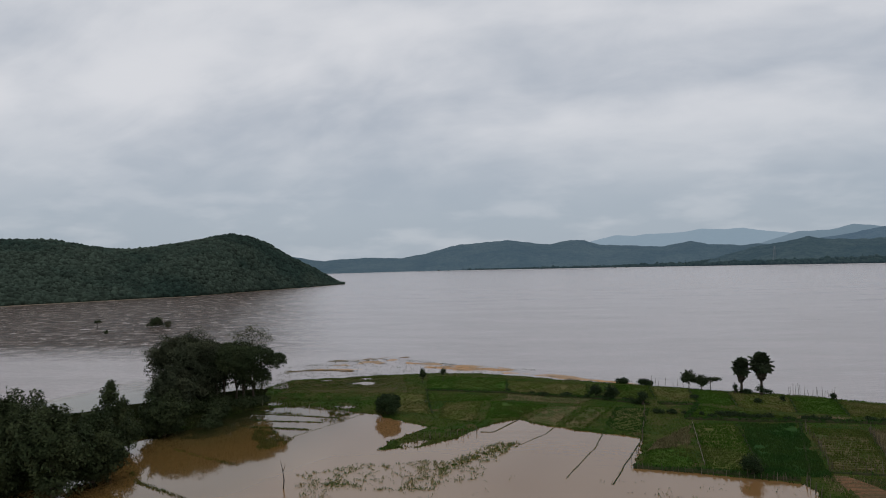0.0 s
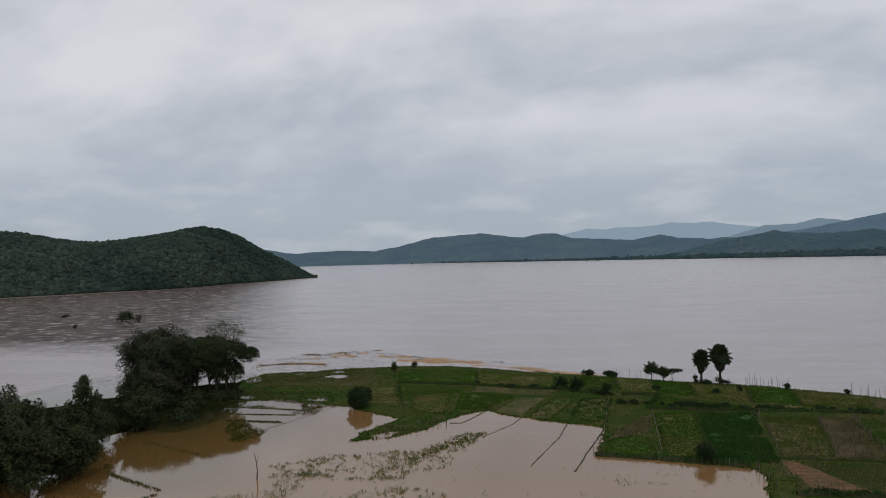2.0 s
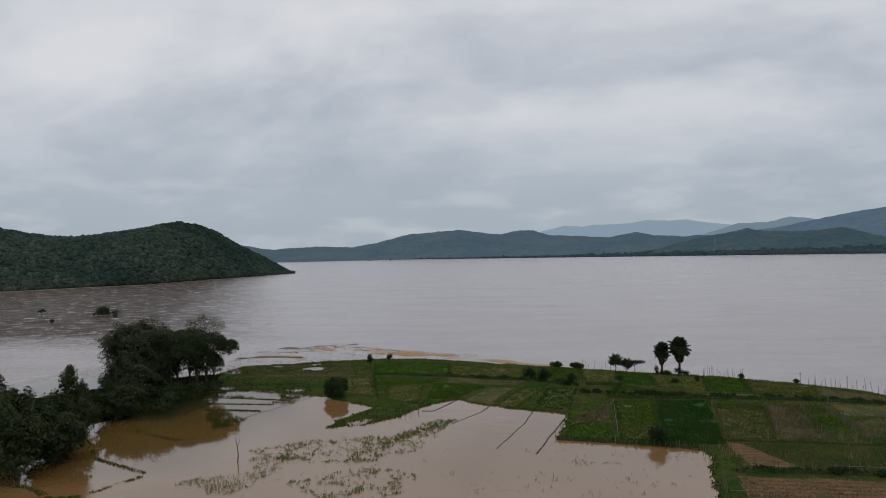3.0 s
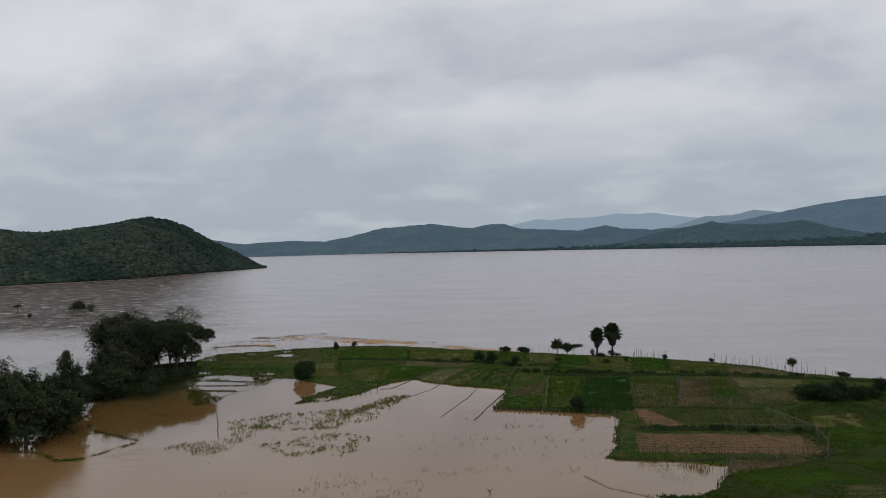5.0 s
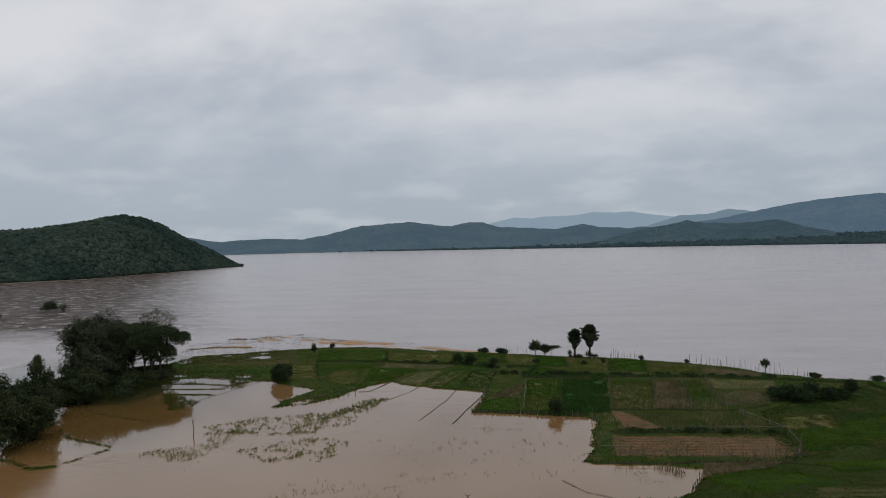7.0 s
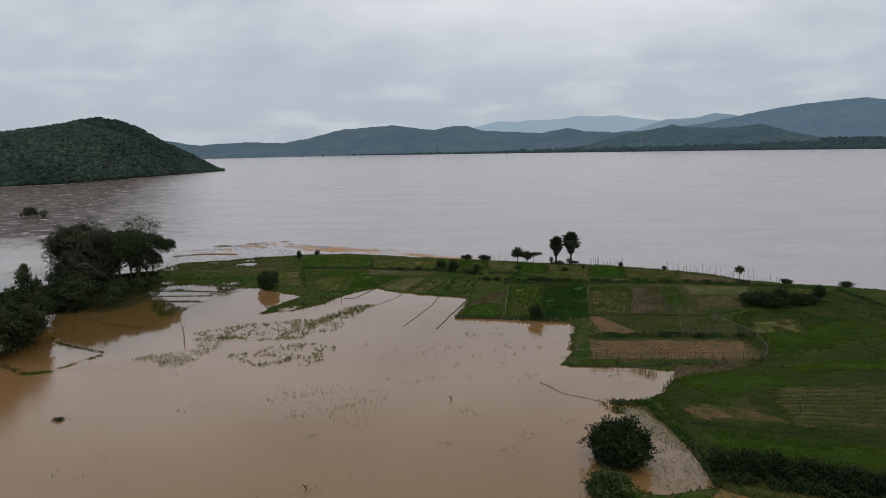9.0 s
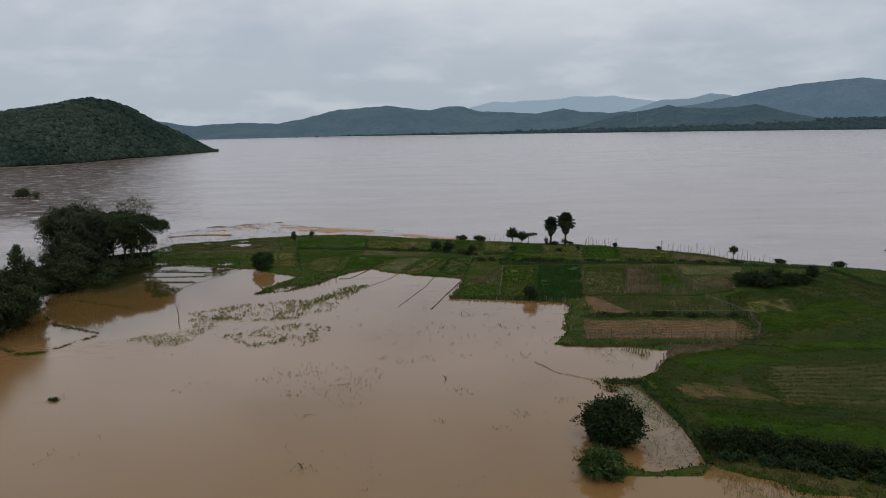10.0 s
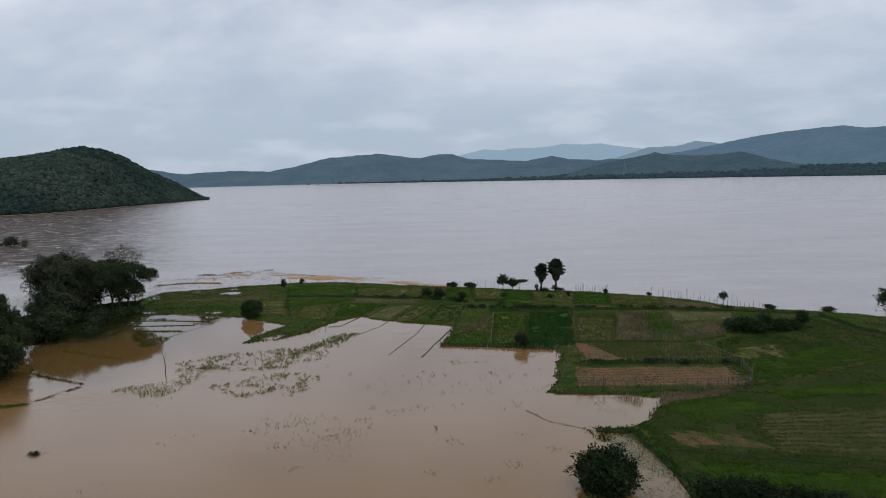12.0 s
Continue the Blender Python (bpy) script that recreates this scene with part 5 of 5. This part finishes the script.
def build_palm(x, y, height, crown_r, skirt, label, seed):
    """A palmyra palm: stout trunk, a ball of fan leaves, dead leaves hanging below."""
    r = random.Random(seed)
    ground = float(land_height(np.array([x]), np.array([y]))[0])
    palm = thing("palm_tree", (x, y, ground), label, "palm tree", "palms on the river bank")
    bm = bmesh.new()
    hub = height - crown_r * 0.95
    tube(bm, [(0, 0, -0.3), (0.03, 0, 0.3), (0.08, 0.02, hub * 0.5), (0.05, 0, hub)], [0.42, 0.33, 0.25, 0.24], 10)
    part("trunk", bm, M_BARK, palm)

    def fan(bm, a, tilt, stalk, rad, z):
        out = Vector((math.cos(a) * math.cos(tilt), math.sin(a) * math.cos(tilt), math.sin(tilt)))
        side = out.cross(Vector((0, 0, 1))).normalized()
        up = side.cross(out)
        root = Vector((0.05, 0, z)) + out * 0.2
        hubp = root + out * stalk
        tube(bm, [tuple(root), tuple(hubp)], [0.035, 0.02], 4)
        c = bm.verts.new(hubp)
        prev = None
        for k in range(13):
            q = -2.0 + 4.0 * k / 12
            e = rad * (1.0 if k % 2 == 0 else 0.8) * r.uniform(0.85, 1.1)
            fold = up * (0.10 if k % 2 else -0.06) * rad
            v = bm.verts.new(hubp + (out * math.cos(q) + side * math.sin(q)) * e + fold - Vector((0, 0, 0.12 * e)))
            if prev:
                bm.faces.new((c, prev, v))
            prev = v
    live, dead = bmesh.new(), bmesh.new()
    for k in range(110):
        fan(live, k * 2.4, math.radians(85 - 1.25 * k + r.uniform(-10, 10)), crown_r * r.uniform(0.22, 0.6), crown_r * r.uniform(0.42, 0.56), hub - r.uniform(0, 0.7))
    part("crown", live, M_PALM, palm)
    for k in range(120):
        q = r.random()
        fan(dead, k * 2.4 + 0.3, math.radians(r.uniform(-80, -30)), crown_r * r.uniform(0.12, 0.42) * (1 - 0.6 * q), crown_r * r.uniform(0.30, 0.42) * (1 - 0.35 * q), hub - 0.2 - q * skirt)
    part("dead_skirt", dead, M_PALM_DEAD, palm, "hanging dry brown fan leaves")


build_palm(28.2, 197.5, 8.5, 2.25, 2.9, "palmyra palm with a shaggy skirt of dry leaves", 5)
build_palm(32.3, 196.5, 9.9, 2.75, 3.0, "tall palmyra palm with round fan crown", 6)
build_tree("bush", 26.8, 197.2, round_lobes(1.6, 2.4, 4, 0.0, 91), "dark scrub at the foot of a palm", leaves=480, size=0.13, **BUSH)
build_tree("bush", 32.0, 195.6, round_lobes(2.6, 2.2, 5, 0.0, 92), "dark scrub at the foot of a palm", leaves=480, size=0.13, **BUSH)

# ---- fences ----
POST_MESHES = []
for i in range(6):
    bm = bmesh.new()
    r = random.Random(100 + i)
    tube(bm, [(0, 0, -0.4), (r.uniform(-0.03, 0.03), r.uniform(-0.03, 0.03), 0.5), (r.uniform(-0.1, 0.1), r.uniform(-0.1, 0.1), 1.0)], [0.05, 0.043, 0.028], 5)
    me = bpy.data.meshes.new("post")
    bm.to_mesh(me)
    bm.free()
    me.materials.append(M_POST_PALE if i == 5 else M_POST)
    POST_MESHES.append(me)


def build_fence(points, spacing, low, high, label, seed, rail=False, thick=1.0):
    """Bamboo stakes of uneven height along a line, with a thin rail or not."""
    r = random.Random(seed)
    pts = np.array(points, float)
    s = np.concatenate([[0], np.cumsum(np.hypot(*(pts[1:] - pts[:-1]).T))])
    fence = thing("stake_fence", (0, 0, 0), label, "fence", "stake fences round the plots")
    q = r.uniform(0, spacing)
    while q < s[-1]:
        x, y = float(np.interp(q, s, pts[:, 0])) + r.uniform(-0.25, 0.25), float(np.interp(q, s, pts[:, 1])) + r.uniform(-0.25, 0.25)
        z = max(float(land_height(np.array([x]), np.array([y]))[0]), -0.2)
        post = part_mesh("post", r.choice(POST_MESHES), fence)
        post.matrix_basis = pose(x, y, z, r.gauss(0, 5), r.gauss(0, 5), r.uniform(0, 360)) @ Matrix.Diagonal((thick, thick, r.uniform(low, high), 1))
        q += spacing * r.uniform(0.25, 1.2)
    if rail:
        bm = bmesh.new()
        line = [(float(px), float(py), max(float(land_height(np.array([px]), np.array([py]))[0]), 0) + 0.9 + r.uniform(-0.1, 0.1)) for px, py in pts]
        tube(bm, line, [0.045] * len(line), 5)
        part("rail", bm, M_POST_PALE, fence, "bleached bamboo rail")


build_fence([(38, 196.5), (42, 195.5), (47, 192.5)], 0.8, 1.2, 3.0, "tall thin stakes along the river bank", 1)
build_fence([(56, 186.5), (62, 182), (68, 176), (74, 170), (80, 166)], 1.1, 1.2, 3.2, "uneven bamboo stakes along the river bank", 2)
build_fence([(8.5, 206), (17, 203)], 1.6, 1.2, 3.0, "few thin stakes on the river bank", 3)
build_fence([(27, 138), (35, 137.5), (43, 136.8), (50, 135.2)], 1.2, 1.1, 2.3, "bamboo stakes along the stubble plots", 4)
build_fence([(31.6, 165), (29.5, 150), (26.5, 136.5)], 1.6, 0.8, 1.6, "bamboo stakes along the field path", 5)
build_fence([(41.8, 163), (38.5, 150), (35.4, 138)], 0.9, 0.8, 1.8, "dense dry stakes between the plots", 6)
build_fence([(48, 163), (45.5, 152), (43, 138), (50, 139.5), (55, 140.5)], 0.8, 0.8, 1.9, "dense dry stakes between the plots", 7)
build_fence([(54, 165), (52, 153), (49, 140)], 1.1, 0.8, 1.8, "uneven stakes along the plot's edge", 8)
build_fence([(24, 121.6), (33, 121), (42, 120.8), (52.5, 119.6)], 1.5, 1.2, 2.3, "bamboo stakes on the hedged bund", 9)
build_fence([(21, 108), (30, 107), (40, 106.6), (48.8, 106.4), (51.6, 112), (52.8, 118.5)], 0.8, 1.1, 2.3, "bamboo stake fence round the tilled plot", 10, True)
build_fence([(37, 121.6), (45, 121.4), (53, 120.4)], 3.0, 0.9, 1.2, "low bamboo rail fence", 11, True)
build_fence([(19.5, 110.5), (24.5, 110.3)], 2.2, 0.9, 1.1, "short bamboo rail in the plot's corner", 12, True)
build_fence([(50, 133), (51.5, 127), (53, 120.6)], 0.9, 0.8, 1.5, "bleached bamboo rail down the field", 13, True)
build_fence([(-1, 137.6), (8, 136), (15, 134.6), (20, 133.6)], 1.5, 0.5, 1.4, "thin stakes along the flood's edge", 14)
build_fence([(11.8, 165), (10.5, 152), (9.1, 138)], 3.0, 0.8, 1.2, "pale rail between two green plots", 15, True)
build_fence([(4.6, 178), (3, 165), (1.2, 152), (-1.5, 139.5)], 2.2, 0.6, 1.6, "thin stakes along the narrow bund", 16)
build_fence([(-40, 150), (-34, 153), (-28, 158)], 1.0, 0.6, 1.6, "thin sticks standing in the flood", 17)
build_fence([(-85, 178), (-70, 176), (-58, 173)], 1.3, 0.6, 1.4, "thin sticks standing in the marsh", 18)
build_fence([(33, 101.4), (37, 103.2), (43, 104.8)], 0.8, 0.5, 1.1, "thin dry sticks at the water's edge", 19)
build_fence([(28.4, 93.4), (31.6, 99), (34.4, 103)], 0.8, 0.7, 1.5, "dry sticks round the flooded corner", 20)
build_fence([(21.6, 133), (22, 121), (18.6, 109)], 2.2, 0.8, 1.8, "pale stakes on the grassy bank", 21)
build_fence([(-90, 206), (-86, 200), (-84, 196)], 1.6, 0.6, 1.8, "thin sticks in the shallow shore", 22)


build_fence([(-4.3, 126.8), (2, 125.6), (7.5, 124.6)], 0.7, 0.12, 0.4, "row of stick tips standing out of the flood", 23)


def dead_stalks(polys, count, height):
    """Thin dry stalks left standing in the plots."""
    allx, ally = [], []
    for poly in polys:
        xs, ys = [p[0] for p in poly], [p[1] for p in poly]
        x, y = rng.uniform(min(xs), max(xs), count), rng.uniform(min(ys), max(ys), count)
        keep = (inside(poly, x, y) > 0) & (value_noise(x, y, 4.0, 57) > 0.05)
        allx.append(x[keep])
        ally.append(y[keep])
    x, y = np.concatenate(allx), np.concatenate(ally)
    z = np.maximum(land_height(x, y), 0)
    ob = new("dead_stalks", blades("dead_stalks", x, y, z, rng.uniform(0.5, 1.3, len(x)) * height, M_GRASS_DRY, 0.03, 0.4, 1))
    tagged(ob, "thin dry stalks standing in the plots", "stalks", kind="stuff")


dead_stalks([[(31, 165), (54, 165), (50, 137), (26, 137)], [(43, 190), (70, 168), (56, 171)], [(24, 135), (52, 134), (53, 120), (24, 121)], [(26, 104), (46, 106), (41, 101), (30, 98)]], 2600, 1.0)


def build_snag(x, y, height, label, seed):
    r = random.Random(seed)
    snag = thing("dead_snag", (x, y, -0.3), label, "dead branch")
    bm = bmesh.new()
    tube(bm, [(0, 0, 0), (0.15, 0, height * 0.35), (-0.1, 0.1, height * 0.7), (-0.35, 0, height)], [0.11, 0.09, 0.06, 0.02], 6)
    part("stem", bm, M_BARK, snag)
    bm = bmesh.new()
    tube(bm, [(-0.05, 0.05, height * 0.6), (0.3, 0.1, height * 0.8), (0.35, 0, height * 0.95)], [0.05, 0.03, 0.012], 5)
    part("twig", bm, M_BARK, snag)


build_snag(-52.5, 122.8, 4.4, "crooked dead pole standing in the flood", 1)
build_snag(-17, 67, 0.9, "drowned twig sticking out of the flood", 2)
build_snag(-1.8, 92, 1.0, "drowned twig sticking out of the flood", 3)


def build_tussocks(spots):
    """Small clumps of drowned weeds, far too fine to pick apart."""
    xs, ys = [], []
    for x, y, w in spots:
        n = int(22 * w)
        xs.append(x + rng.normal(0, w * 0.75, n))
        ys.append(y + rng.normal(0, w * 0.6, n))
    n = 5500
    px, py = rng.uniform(-48, 18, n), rng.uniform(58, 132, n)
    keep = value_noise(px, py, 7.0, 91) + 0.6 * value_noise(px, py, 1.2, 92) > 0.52
    x, y = np.concatenate(xs + [px[keep]]), np.concatenate(ys + [py[keep]])
    ob = new("tussocks", blades("tussocks", x, y, np.full(len(x), -0.02), rng.uniform(0.15, 0.45, len(x)), M_WEED, 0.026, 0.6, 2))
    tagged(ob, "small clumps of drowned weeds in brown water", "weeds", kind="stuff")


build_tussocks([(-54.8, 86.2, 1.5), (-12, 101, 1.0), (-8, 99.5, 1.4), (-4.5, 101, 1.0), (-21, 95.5, 1.4), (-15, 92, 1.8), (-17, 90, 1.5), (-16.5, 66.5, 1.2), (-28, 93, 1.1), (-23, 87, 0.8), (-19, 80, 0.7), (0.5, 88, 1.2), (8, 80, 1.0), (5, 76, 0.8), (-2, 78, 0.7), (14, 84, 0.8)])


def build_pylon(az, dist, height):
    """A lattice mast for power lines on the far bank: four leaning legs, braces and three cross arms."""
    x, y, _ = polar(az, dist, 0)
    mast = thing("power_pylon", (x, y, 2.0), "grey steel lattice power pylon on the far bank", "pylon")
    h, w = height, height * 0.11
    for sx in (-1, 1):
        for sy in (-1, 1):
            bm = bmesh.new()
            tube(bm, [(sx * w, sy * w, 0), (sx * w * 0.35, sy * w * 0.35, h * 0.6), (0, 0, h)], [0.28, 0.25, 0.15], 5)
            part("leg", bm, M_STEEL, mast)
    for k in range(5):
        z0, z1 = h * k * 0.12, h * (k + 1) * 0.12
        s0, s1 = w * (1 - 1.08 * z0 / h), w * (1 - 1.08 * z1 / h)
        for sy in (-1, 1):
            bm = bmesh.new()
            tube(bm, [(-s0, sy * s0, z0), (s1, sy * s1, z1)], [0.13, 0.13], 4)
            part("brace", bm, M_STEEL, mast)
    for z, reach in ((0.66, 0.14), (0.78, 0.12), (0.9, 0.09)):
        bm = bmesh.new()
        tube(bm, [(-h * reach, 0, h * z), (h * reach, 0, h * z)], [0.3, 0.3], 5)
        part("cross_arm", bm, M_STEEL, mast)


build_pylon(14.9, 2330, 58)
for az, dist, w, hh, sd in [(-12.8, 2480, 7, 4, 401), (-11.2, 2460, 9, 5, 402), (-10.4, 2440, 5, 3, 403), (3.2, 2250, 6, 3, 404), (4.1, 2260, 9, 4, 405)]:
    px, py, _ = polar(az, dist, 0)
    build_tree("drowned_tree", px, py, round_lobes(w, hh, 4, 0.0, sd), "dark bush drowned near the far bank", leaves=160, size=0.9, z=-0.4)
